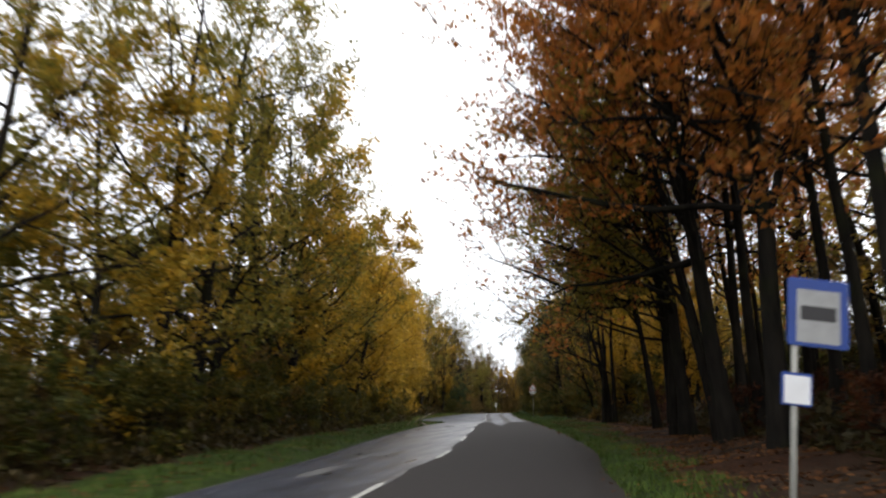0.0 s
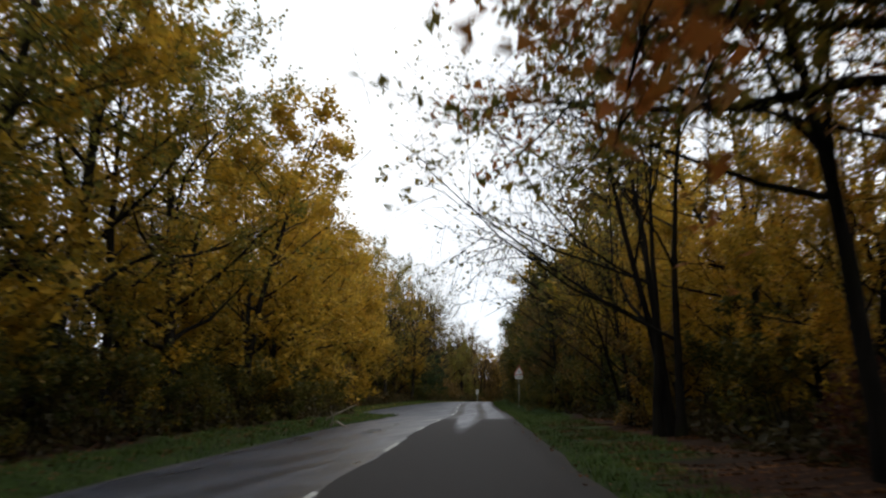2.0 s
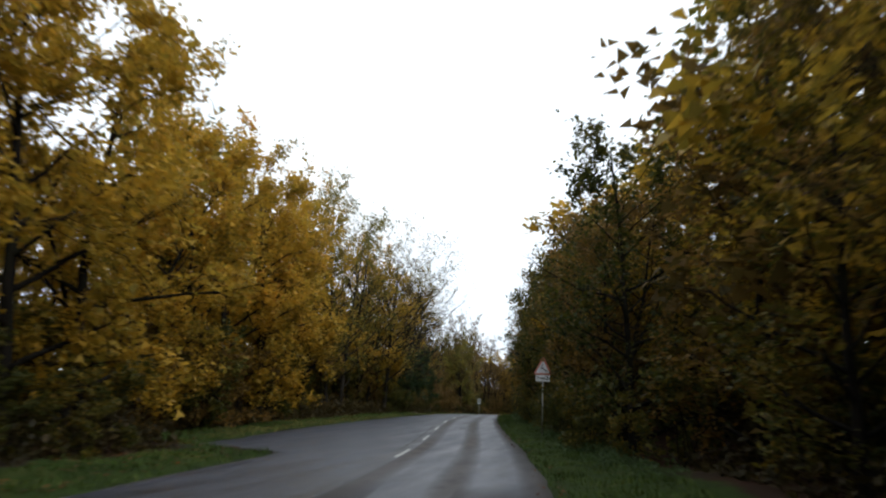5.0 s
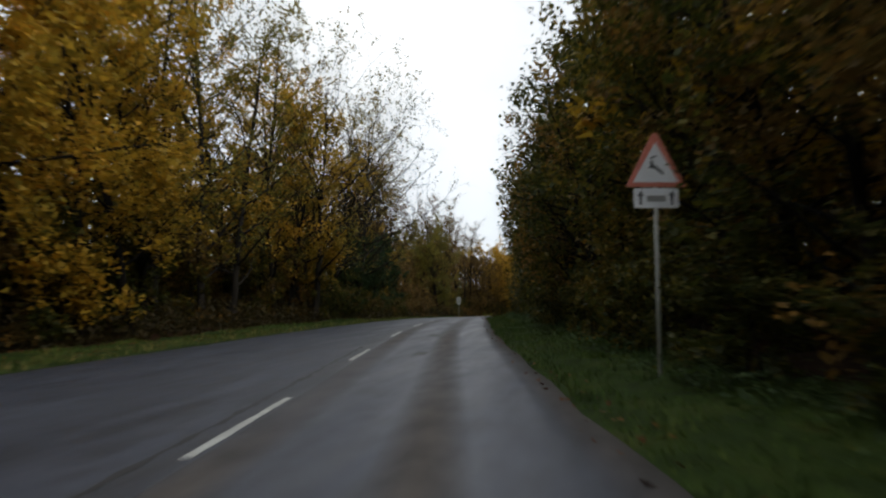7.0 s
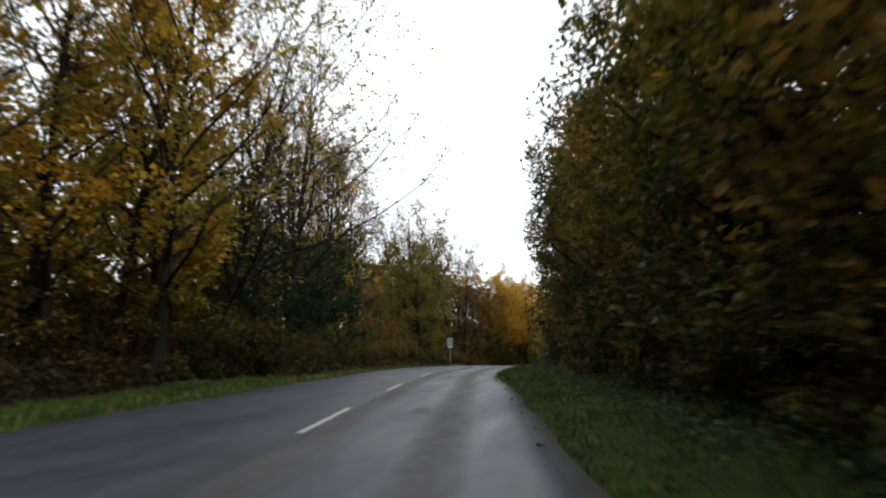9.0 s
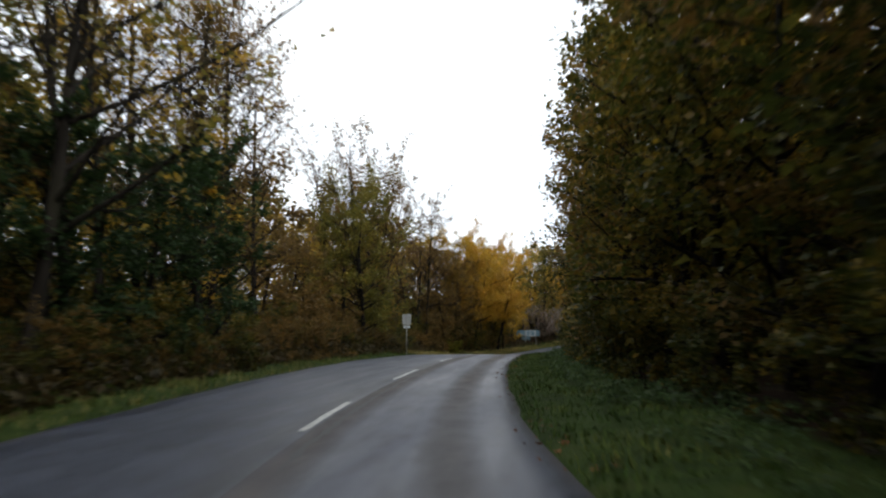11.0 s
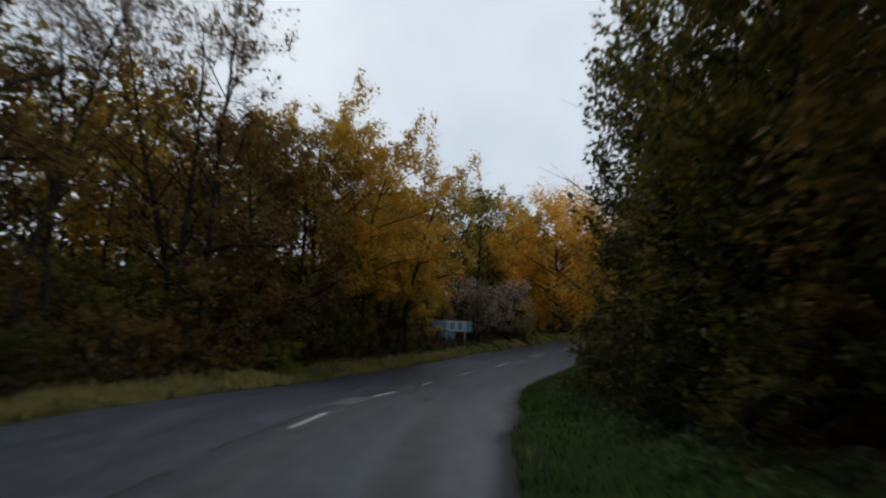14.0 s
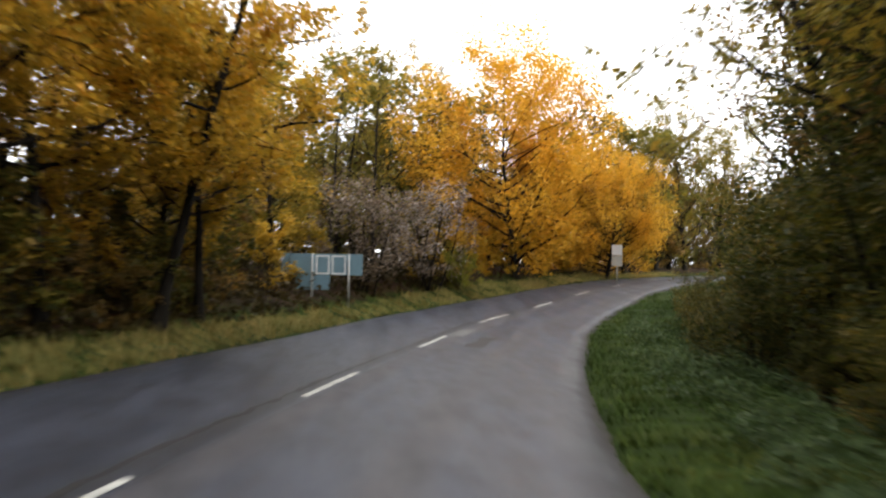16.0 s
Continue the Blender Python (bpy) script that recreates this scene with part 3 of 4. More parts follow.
def plant(key, x, y, scale=1.0, turn=0.0, group="", tall=1.0, sink=0.0, rng=random):
    """Puts a copy of a tree of that kind; the first use of each takes the built one itself."""
    src = rng.choice(KINDS[key])
    m = pose(x, y, ground_z(x, y) - sink, rng.uniform(-2, 2), rng.uniform(-2, 2), turn or rng.uniform(0, 360))
    if src.name not in USED:
        USED.add(src.name)
        ob = src
        ob.matrix_basis = m @ Matrix.Diagonal((scale, scale, scale * tall, 1))
    else:
        ob = copy_thing(src, m)
        ob.scale = (scale, scale, scale * tall)
    return tagged(ob, group=group)


LIGHT = (7, 4, 3)
kind_set("oak", 3, height=14.5, radius=0.24, crown_base=0.17, spread=4.0, limbs=20, leaf="olive", leaves=8600, size=0.18, label="tall woodland tree with olive and yellow autumn leaves", rise_up=0.35, scatter=0.1)
kind_set("golden", 3, height=12.5, radius=0.2, crown_base=0.1, spread=3.5, limbs=22, leaf="gold", leaves=12000, size=0.23, label="roadside tree with golden yellow autumn leaves", rise_up=0.4, twigs=3, sides=LIGHT, scatter=0.12)
kind_set("goldenhigh", 3, height=12.5, radius=0.19, crown_base=0.27, spread=4.0, limbs=22, leaf="gold", leaves=15000, size=0.21, label="golden-leaved tree with a dark bare lower trunk", rise_up=0.3, twigs=3, sides=LIGHT, scatter=0.12)
kind_set("round", 2, height=12.5, radius=0.2, crown_base=0.08, spread=3.7, limbs=24, leaf="olive", leaves=13000, size=0.22, label="rounded tree with olive-brown autumn leaves", rise_up=0.45, twigs=3, sides=LIGHT, scatter=0.14)
kind_set("pole", 3, height=18.0, radius=0.17, crown_base=0.3, spread=4.2, limbs=20, leaf="rust", leaves=4600, size=0.2, label="tall dark slender trunk with rust-brown leaves high up", rise_up=0.4, twigs=3, sides=LIGHT)
kind_set("polegreen", 3, height=16.0, radius=0.17, crown_base=0.14, spread=3.6, limbs=22, leaf="gold", leaves=2800, size=0.2, label="slender dark woodland tree with yellow-brown lower foliage and a bare top", rise_up=0.35, twigs=3, bare_top=0.5, sides=LIGHT)
kind_set("canopy", 3, height=14.5, radius=0.24, crown_base=0.27, spread=5.0, limbs=26, leaf="rust", leaves=10500, size=0.16, label="dark tree spreading rust and olive branches over the road", rise_up=0.35, skew=(-1.0, 0), sub=7, twigs=3, shape="spread", sides=LIGHT)
kind_set("canopygreen", 2, height=10.5, radius=0.17, crown_base=0.34, spread=4.4, limbs=22, leaf="olive", leaves=10000, size=0.15, label="low dark tree spreading thin olive branches over the road", rise_up=0.4, skew=(-1.0, 0.1), sub=7, twigs=3, shape="spread", sides=LIGHT)
kind_set("overhang", 2, height=9.5, radius=0.15, crown_base=0.25, spread=6.0, limbs=24, stems=4, leaf="olive", leaves=2600, size=0.14, label="dark forked tree whose thin branches hang over the road", rise_up=0.75, skew=(-0.9, 0), sub=8, twigs=5, shape="spread")
kind_set("hedge", 4, height=10.0, radius=0.16, crown_base=0.04, spread=2.8, limbs=26, leaf="green", leaves=7600, size=0.195, label="dense dark green and brown roadside tree leafy to the ground", rise_up=0.4, cut=False, sub=6, twigs=2, sides=LIGHT, scatter=0.12)
kind_set("hedgebrown", 3, height=10.5, radius=0.16, crown_base=0.05, spread=2.8, limbs=26, leaf="brown", leaves=7200, size=0.195, label="dense brown-leaved roadside tree leafy to the ground", rise_up=0.4, cut=False, sub=6, twigs=2, sides=LIGHT, scatter=0.12)
kind_set("hedgecone", 3, height=12.0, radius=0.17, crown_base=0.03, spread=3.8, limbs=28, leaf="green", leaves=8000, size=0.205, label="dense dark green roadside tree widest near the ground", rise_up=0.4, shape="cone", cut=False, sub=6, twigs=2, sides=LIGHT, scatter=0.12)
kind_set("hedgelow", 2, height=3.6, radius=0.07, crown_base=0.02, spread=1.7, limbs=30, leaf="green", leaves=7000, size=0.13, stems=5, label="dense dark green bush by the road's bend", rise_up=0.4, cut=False, sub=5, twigs=2, sides=(5, 3, 3), category="bush", name="bush", scatter=0.12)
kind_set("sparse", 3, height=14.5, radius=0.17, crown_base=0.16, spread=3.4, limbs=24, leaf="brown", leaves=4600, size=0.17, bark=PALE_BARK, label="half-bare grey tree with thin brown leaves", rise_up=0.7, twigs=4, sides=(8, 4, 3))
kind_set("sparseolive", 2, height=14.5, radius=0.17, crown_base=0.12, spread=3.4, limbs=24, leaf="olive", leaves=4600, size=0.17, bark=PALE_BARK, label="thin grey tree with olive and yellow leaves", rise_up=0.6, twigs=4, sides=(8, 4, 3))
kind_set("bronze", 3, height=14.0, radius=0.17, crown_base=0.12, spread=3.2, limbs=24, leaf="gold", leaves=7500, size=0.18, label="half-bare dark tree with bronze and yellow leaves", rise_up=0.7, twigs=4, sides=(8, 4, 3))
kind_set("bare", 2, height=13.5, radius=0.16, crown_base=0.25, spread=2.8, limbs=24, leaf="brown", leaves=1500, size=0.16, bark=PALE_BARK, label="bare upright grey tree with fine twigs", rise_up=1.1, twigs=6)
kind_set("leaning", 2, height=12.5, radius=0.17, crown_base=0.2, spread=4.8, limbs=24, leaf="olive", leaves=2500, size=0.16, bark=PALE_BARK, label="leaning half-bare tree reaching towards the road", rise_up=0.8, lean=(0.3, 0.0), skew=(0.6, 0), twigs=5)
kind_set("orange", 2, height=9.0, radius=0.2, crown_base=0.07, spread=5.0, limbs=40, leaf="orange", leaves=36000, size=0.2, label="rounded tree with bright orange autumn leaves", rise_up=0.35, twigs=3, sides=LIGHT, scatter=0.3)
kind_set("shrub", 3, height=3.0, radius=0.04, crown_base=0.03, spread=1.4, limbs=12, leaf="green", leaves=1500, size=0.2, stems=4, sub=3, twigs=2, sides=(3, 3, 3), label="low leafy green shrub under the trees", category="shrub", name="shrub")
kind_set("shrubgold", 2, height=2.6, radius=0.04, crown_base=0.03, spread=1.3, limbs=12, leaf="gold", leaves=2400, size=0.15, stems=4, sub=3, twigs=2, sides=(3, 3, 3), label="low shrub with yellow-green autumn leaves", category="shrub", name="shrub")
kind_set("shrubrust", 2, height=2.4, radius=0.03, crown_base=0.03, spread=1.2, limbs=14, leaf="russet", leaves=1700, size=0.15, stems=4, sub=3, twigs=2, sides=(3, 3, 3), label="low sapling with dull rust-brown leaves", category="shrub", name="shrub")
kind_set("limebush", 1, height=1.6, radius=0.03, crown_base=0.03, spread=0.95, limbs=20, leaf="lime", leaves=4200, size=0.1, stems=5, sub=4, twigs=2, sides=(4, 3, 3), label="small yellow-green bush at the edge of the trees", category="bush", name="bush", cut=False)
kind_set("shrubbrown", 2, height=3.2, radius=0.04, crown_base=0.03, spread=1.5, limbs=16, leaf="brown", leaves=1800, size=0.18, stems=5, sub=3, twigs=2, sides=(3, 3, 3), label="brown half-bare thicket under the trees", category="shrub", name="thicket")
kind_set("ivy", 2, height=7.0, radius=0.14, crown_base=0.03, spread=1.9, limbs=24, leaf="ivy", leaves=9000, size=0.18, label="trunk thickly grown over with dark green ivy", category="ivy tree", name="ivy_tree", rise_up=0.5, sides=LIGHT)
kind_set("fluffy", 1, height=3.0, radius=0.06, crown_base=0.05, spread=1.4, limbs=24, leaf="fluff", leaves=5200, size=0.1, stems=6, label="grey-brown thicket with pale feathery seed heads", category="shrub", name="thicket", twigs=5)
kind_set("far", 3, height=14.0, radius=0.2, crown_base=0.06, spread=4.0, limbs=16, leaf="olive", leaves=2400, size=0.52, sub=3, twigs=2, sides=(5, 3, 3), label="woodland tree further back with dull autumn leaves", rise_up=0.4, scatter=0.25)
kind_set("fargold", 2, height=13.0, radius=0.2, crown_base=0.06, spread=4.0, limbs=16, leaf="gold", leaves=2400, size=0.52, sub=3, twigs=2, sides=(5, 3, 3), label="woodland tree further back with yellow leaves", rise_up=0.4, scatter=0.25)


def row(rng, key, y0, y1, step, lat0, lat1, scale0, scale1, group, tall=(0.9, 1.1), turn=0):
    """Trees along the road between two y, at that range of distance across."""
    y = y0 + rng.uniform(0, step)
    while y < y1:
        x, yy = beside(y, rng.uniform(lat0, lat1))
        k = rng.choice(key) if isinstance(key, tuple) else key
        plant(k, float(x), float(yy), rng.uniform(scale0, scale1), turn + rng.uniform(-25, 25) if turn else 0, group, rng.uniform(*tall), rng=rng)
        y += step * rng.uniform(0.7, 1.3)


def forest():
    rng = random.Random(11)
    # far side of the road, start: tall olive trees, then golden ones
    row(rng, ("oak", "oak", "golden"), 40, 64, 3.8, -10.6, -9.0, 0.95, 1.12, "trees along the far verge")
    row(rng, ("golden", "golden", "oak"), 64, 97, 3.4, -10.6, -8.8, 1.0, 1.18, "trees along the far verge")
    row(rng, ("golden", "golden"), 99, 107, 3.0, -12.4, -10.8, 0.8, 0.92, "trees along the far verge")
    row(rng, ("golden", "golden", "golden"), 107, 122, 3.0, -12.4, -10.6, 1.05, 1.25, "trees along the far verge")
    row(rng, ("golden", "bronze", "sparseolive", "golden", "sparse"), 120, 142, 2.3, -11.5, -9.0, 1.05, 1.25, "half-bare trees by the bay")
    row(rng, ("bare", "bronze", "bare", "sparseolive", "bare"), 142, 167, 2.8, -10.6, -8.0, 0.95, 1.12, "half-bare trees by the bend")
    row(rng, ("leaning",), 137, 158, 5.6, -8.6, -7.6, 1.1, 1.3, "leaning trees by the bend", turn=8)
    row(rng, ("ivy",), 150, 164, 3.6, -8.4, -6.8, 0.75, 0.95, "ivy trees by the bend")
    row(rng, ("bare", "sparse", "bare"), 164, 173.5, 1.9, -10.8, -8.8, 0.98, 1.1, "brown trees by the bend")
    row(rng, ("hedgebrown",), 174, 178, 2.0, -10.6, -9.0, 0.5, 0.6, "brown trees by the bend")
    row(rng, ("sparse", "bare", "bare"), 183, 201, 1.7, -11.0, -7.6, 0.88, 1.02, "brown trees before the board")
    # near side, start: tall dark trunks, branches over the road
    row(rng, ("pole", "pole", "pole"), 37, 59, 1.7, 6.9, 11.0, 0.85, 1.05, "dark trunks of the near wood")
    row(rng, ("pole", "polegreen"), 34, 60, 2.4, 11.0, 17, 0.85, 1.1, "dark trunks of the near wood")
    row(rng, ("pole",), 57, 65, 1.1, 10.5, 18, 0.8, 1.0, "dark trunks of the near wood")
    row(rng, ("canopy",), 47, 58, 3.6, 6.9, 7.6, 0.9, 1.05, "trees over the near lane", turn=8)
    row(rng, ("golden",), 62, 80, 2.6, 8.8, 11.5, 0.42, 0.58, "low yellow trees of the near wood")
    row(rng, ("canopygreen",), 51, 61, 3.2, 6.6, 7.2, 0.85, 1.0, "trees over the near lane", turn=8)
    row(rng, ("polegreen",), 65, 84, 2.6, 8.4, 13, 0.7, 0.9, "thin trees of the near wood")
    row(rng, ("hedge", "sparse", "hedgebrown", "polegreen"), 80, 97, 2.6, 8.6, 9.8, 0.7, 0.88, "dense near verge trees")
    row(rng, ("hedge", "hedgebrown"), 97, 101, 2.8, 7.2, 7.9, 0.95, 1.1, "dense near verge trees")
    row(rng, ("hedge", "hedge", "hedgebrown"), 101, 120, 2.6, 7.8, 8.3, 0.9, 1.05, "dense near verge trees")
    row(rng, ("hedge", "hedge", "hedgebrown"), 120, 136, 2.8, 6.8, 7.5, 0.95, 1.1, "dense near verge trees")
    row(rng, ("hedgecone", "hedge", "hedge", "hedgebrown"), 136, 180, 2.8, 7.5, 8.2, 0.9, 1.1, "dense near verge trees")
    row(rng, ("hedge", "hedge", "hedgebrown"), 180, 191, 2.2, 7.4, 8.0, 0.85, 1.0, "dense near verge trees")
    row(rng, ("hedge", "hedge", "hedgebrown"), 191, 201, 2.2, 8.6, 9.2, 0.9, 1.05, "dense near verge trees")
    row(rng, ("hedge", "hedge", "hedge"), 201, 226, 2.3, 10.4, 11.0, 0.85, 1.0, "dense near verge trees")
    row(rng, ("hedge", "hedge"), 196, 228, 2.6, 12.8, 13.8, 0.95, 1.1, "dense near verge trees")
    row(rng, ("hedgelow",), 204, 222, 1.7, 6.4, 7.2, 0.3, 0.45, "bushes at the bend")
    row(rng, ("hedgelow",), 203, 224, 2.0, 7.9, 8.6, 0.8, 1.0, "bushes at the bend")
    row(rng, ("sparse", "bare"), 206, 221, 2.4, 9.4, 11.0, 0.75, 0.9, "thin trees behind the bend's bushes")
    # thickets that close the view under the near wood
    row(rng, ("shrubbrown", "shrub"), 33, 84, 1.8, 13, 22, 1.1, 1.7, "thickets in the near wood")
    row(rng, ("shrubrust",), 36, 62, 1.0, 7.0, 11.0, 0.3, 0.5, "rust saplings in the near wood")
    # undergrowth
    row(rng, ("shrub",), 40, 96, 1.6, -8.4, -6.9, 0.5, 0.85, "undergrowth on the far side")
    row(rng, ("shrub", "shrub", "shrub", "shrubbrown"), 40, 97, 1.5, -12.5, -8.2, 0.7, 1.15, "undergrowth on the far side")
    row(rng, ("shrubbrown", "shrub"), 99, 158, 1.2, -13.0, -10.2, 0.8, 1.3, "undergrowth on the far side")
    row(rng, ("shrubbrown", "shrub", "shrub"), 138, 214, 1.4, -10.0, -7.0, 0.6, 1.0, "undergrowth on the far side")
    row(rng, ("shrub", "shrubbrown"), 150, 217, 1.1, -6.6, -5.5, 0.3, 0.55, "undergrowth on the far side")
    row(rng, ("shrub", "shrub", "shrubbrown"), 66, 96, 1.5, 7.2, 11, 0.6, 1.0, "undergrowth on the near side")
    row(rng, ("shrub",), 96, 198, 1.8, 5.7, 6.6, 0.45, 0.75, "undergrowth on the near side")


forest()


def distant_woods():
    """All the trees further back, which nobody could count, in one mesh."""
    rng = random.Random(29)
    spots = []

    def line(y0, y1, step, lo, hi, s0, s1):
        y = y0
        while y < y1:
            x, yy = beside(y, rng.uniform(lo, hi))
            spots.append((float(x), float(yy), rng.uniform(s0, s1)))
            y += step * rng.uniform(0.7, 1.3)

    for lo, hi, st in ((-18, -14, 3.2), (-30, -20, 4.4)):
        line(38, 96, st, lo, hi, 0.5, 0.75)
        line(96, 158, st, lo, hi, 0.75, 1.0)
        line(158, 216, st, lo, hi, 0.74, 0.88)
    line(200, 232, 2.4, -24, -14, 0.7, 0.85)
    for lo, hi, st in ((17, 24, 3.0), (25, 40, 6.0)):
        line(30, 56, st * 1.5, lo, hi, 0.45, 0.6)
        line(56, 74, st * 1.4, lo, hi, 0.5, 0.7)
        line(74, 100, st, lo, hi, 0.55, 0.7)
    line(88, 180, 3.6, 10.5, 13, 0.9, 1.05)
    # extra rows added behind the near hedge to block sky light through its gaps
    for lo, hi, st in ((14, 18, 3.4), (19, 25, 4.4)):
        line(92, 236, st, lo, hi, 0.62, 0.76)
    line(180, 236, 3.0, 12, 15, 0.75, 0.9)
    for k in range(70):
        a = rng.uniform(0, 1)
        x, y = -20 + 62 * a + rng.uniform(-2, 2), 236 + 26 * a + rng.uniform(3, 24)
        if np.linalg.norm(AXIS - (x, y), axis=1).min() > 9.0:
            spots.append((x, y, rng.uniform(0.55, 0.7)))
    spots += [(-3.4, 238.5, 0.8), (0.2, 241.0, 0.8), (3.4, 241.5, 0.75), (-6.6, 235.0, 0.75), (-9.5, 230, 0.7), (6.5, 243.5, 0.75), (13.5, 245, 0.7), (23, 249, 0.7), (-10.5, 223, 0.64), (15.5, 241.5, 0.62), (20, 245.5, 0.64), (12.5, 240, 0.55), (9.5, 240.5, 0.6), (17.8, 243.5, 0.6)]
    mats = [BARK, LEAF["olive"], LEAF["gold"], LEAF["brown"]]
    parts = {}
    for key in ("far", "fargold"):
        for ob in KINDS[key]:
            for ch in ob.children:
                me = ch.data
                co = np.empty(len(me.vertices) * 3)
                me.vertices.foreach_get("co", co)
                parts.setdefault(ob.name, []).append((co.reshape(-1, 3), np.array([tuple(p.vertices) if len(p.vertices) == 4 else (*p.vertices, -1) for p in me.polygons]), 0 if ch.name.startswith("trunk") else (1 if key == "far" else 2)))
    names = sorted(parts)
    verts, faces, slots, count = [], [], [], 0
    for x, y, k in spots:
        turn = rng.uniform(0, 2 * math.pi)
        c, s = math.cos(turn), math.sin(turn)
        m = np.array([[c, s, 0], [-s, c, 0], [0, 0, 1]]) * k
        swap = rng.random() < 0.25
        for co, fa, slot in parts[rng.choice(names)]:
            verts.append(co @ m + (x, y, ground_z(x, y)))
            faces += [tuple(v + count for v in f if v >= 0) for f in fa.tolist()]
            slots += [3 if swap and slot == 1 else slot] * len(fa)
            count += len(co)
    me = mesh_from("distant_woods", np.concatenate(verts), faces, BARK)
    for extra in mats[1:]:
        me.materials.append(extra)
    me.polygons.foreach_set("material_index", slots)
    tagged(new("distant_woods", me), "autumn woods further back with olive, brown and yellow leaves", "woods", kind="stuff")
    for key in ("far", "fargold"):
        for ob in KINDS[key]:
            for o in (*ob.children, ob):
                bpy.data.objects.remove(o)


distant_woods()


def distant_undergrowth():
    """Dense low growth deep in the woods, seen only between the trunks. Added to darken gaps; its leaf colour holds the
    woods' shade.
    """
    rng = np.random.default_rng(91)
    spots = []
    for y0, y1, lo, hi, tall, n in ((20, 97, -32, -16, 4.0, 11000), (97, 222, -32, -17, 5.5, 18000), (30, 60, 18, 30, 3.4, 6000), (58, 100, 15, 24, 3.8, 9000), (86, 232, 12, 18, 8.0, 21000)):
        y = rng.uniform(y0, y1, n)
        i = np.searchsorted(AXIS[:, 1], y).clip(0, len(AXIS) - 1)
        p = AXIS[i] + RIGHT[i] * rng.uniform(lo, hi, n)[:, None]
        spots.append(np.c_[p, rng.uniform(0, 1, n) ** 1.2 * tall * (0.75 + 0.3 * np.sin(y * 0.9))])
    a = rng.uniform(0, 1, 14000)
    p = np.stack([-30 + 90 * a, 238 + 30 * a + rng.uniform(0, 12, 14000)], 1)
    spots.append(np.c_[p, rng.uniform(0, 1, 14000) ** 1.2 * 5.5])
    spots.append(np.c_[rng.uniform(-36, -8, 6000), rng.uniform(216, 242, 6000), rng.uniform(0, 1, 6000) ** 1.2 * 5.0])
    p = np.concatenate(spots)
    s, c, z, i = near_road(p[:, :2])
    keep = np.abs(c) > 10
    fade = np.clip((np.abs(c) - 60) / 60, 0, 1)
    p[:, 2] += z * (1 - fade) + rise(s, AXIS[i][:, 1], c)
    # dark leaves stand for the shade deep between the trunks
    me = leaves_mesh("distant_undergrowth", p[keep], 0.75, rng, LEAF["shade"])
    tagged(new("distant_undergrowth", me), "dense brown undergrowth deep between the trees, coloured dark for shade", "undergrowth", kind="stuff")


def low_undergrowth(name, count, ys, side, lo, hi, tall, seed, label):
    """Leafy growth at the foot of the trees, in uneven mounds, with the shade there put into its dark colour."""
    rng = np.random.default_rng(seed)
    y = rng.uniform(*ys, count)
    i = np.searchsorted(AXIS[:, 1], y).clip(0, len(AXIS) - 1)
    edge = half_right(AXIS[i][:, 1]) if side > 0 else half_left(AXIS[i][:, 1])
    p = AXIS[i] + RIGHT[i] * (side * (edge + rng.uniform(lo, hi, count)))[:, None]
    s, c, z, k = near_road(p)
    off = np.where(c > 0, c - half_right(AXIS[k][:, 1]), -c - half_left(AXIS[k][:, 1]))
    mound = 0.35 + 0.65 * np.sin(p[:, 0] * 1.3 + 1.7 * np.sin(p[:, 1] * 0.8)) ** 2
    h = rng.uniform(0, 1, count) ** 1.3 * tall * mound * np.clip((off - lo + 0.3) / 1.2, 0.15, 1)
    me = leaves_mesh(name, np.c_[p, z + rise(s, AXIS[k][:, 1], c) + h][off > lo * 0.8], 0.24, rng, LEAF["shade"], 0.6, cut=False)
    return tagged(new(name, me), label, "undergrowth", kind="stuff")


low_undergrowth("undergrowth", 36000, (36, 150), -1, 3.0, 8.0, 1.5, 301, "low undergrowth at the foot of the far trees, coloured dark for shade")
low_undergrowth("undergrowth", 26000, (148, 226), -1, 1.2, 6.0, 1.5, 302, "low undergrowth on the bank outside the bend, coloured dark for shade")
low_undergrowth("undergrowth", 16000, (36, 96), 1, 3.6, 9.5, 0.9, 303, "low undergrowth between the near trunks, coloured dark for shade")
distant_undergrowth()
rng = random.Random(4)
# trees that stand out
plant("overhang", 13.2, 69.3, 1.15, 8, rng=rng)
plant("overhang", 12.6, 77.0, 0.8, 8, rng=rng)
plant("round", -13.4, 181.6, 0.76, 40, tall=1.0, rng=rng)
plant("round", -16.0, 185.5, 0.96, 40, tall=1.0, rng=rng)
for x, y, k in ((-9.9, 208.4, 0.88), (-9.2, 211.6, 0.84), (-6.9, 215.6, 0.82), (-12.4, 211.5, 0.85), (-8.4, 213.6, 0.74), (-6.4, 217.6, 0.66)):
    plant("goldenhigh", x, y, k, 0, "golden trees before the board", rng=rng)
for x, y, k in ((-7.4, 217.8, 0.58), (-9.4, 219.6, 0.6), (-10.4, 215.5, 0.66)):
    plant("golden", x, y, k, 0, "golden trees before the board", rng=rng)
for x, y, k in ((-12.4, 200.0, 0.9), (-11.2, 202.6, 0.88), (-10.6, 205.4, 0.86), (-13.2, 205.0, 0.9), (-12.4, 208.0, 0.86)):
    plant(rng.choice(("sparse", "hedgebrown", "sparse")), x, y, k, 0, "brown trees before the board", rng=rng)
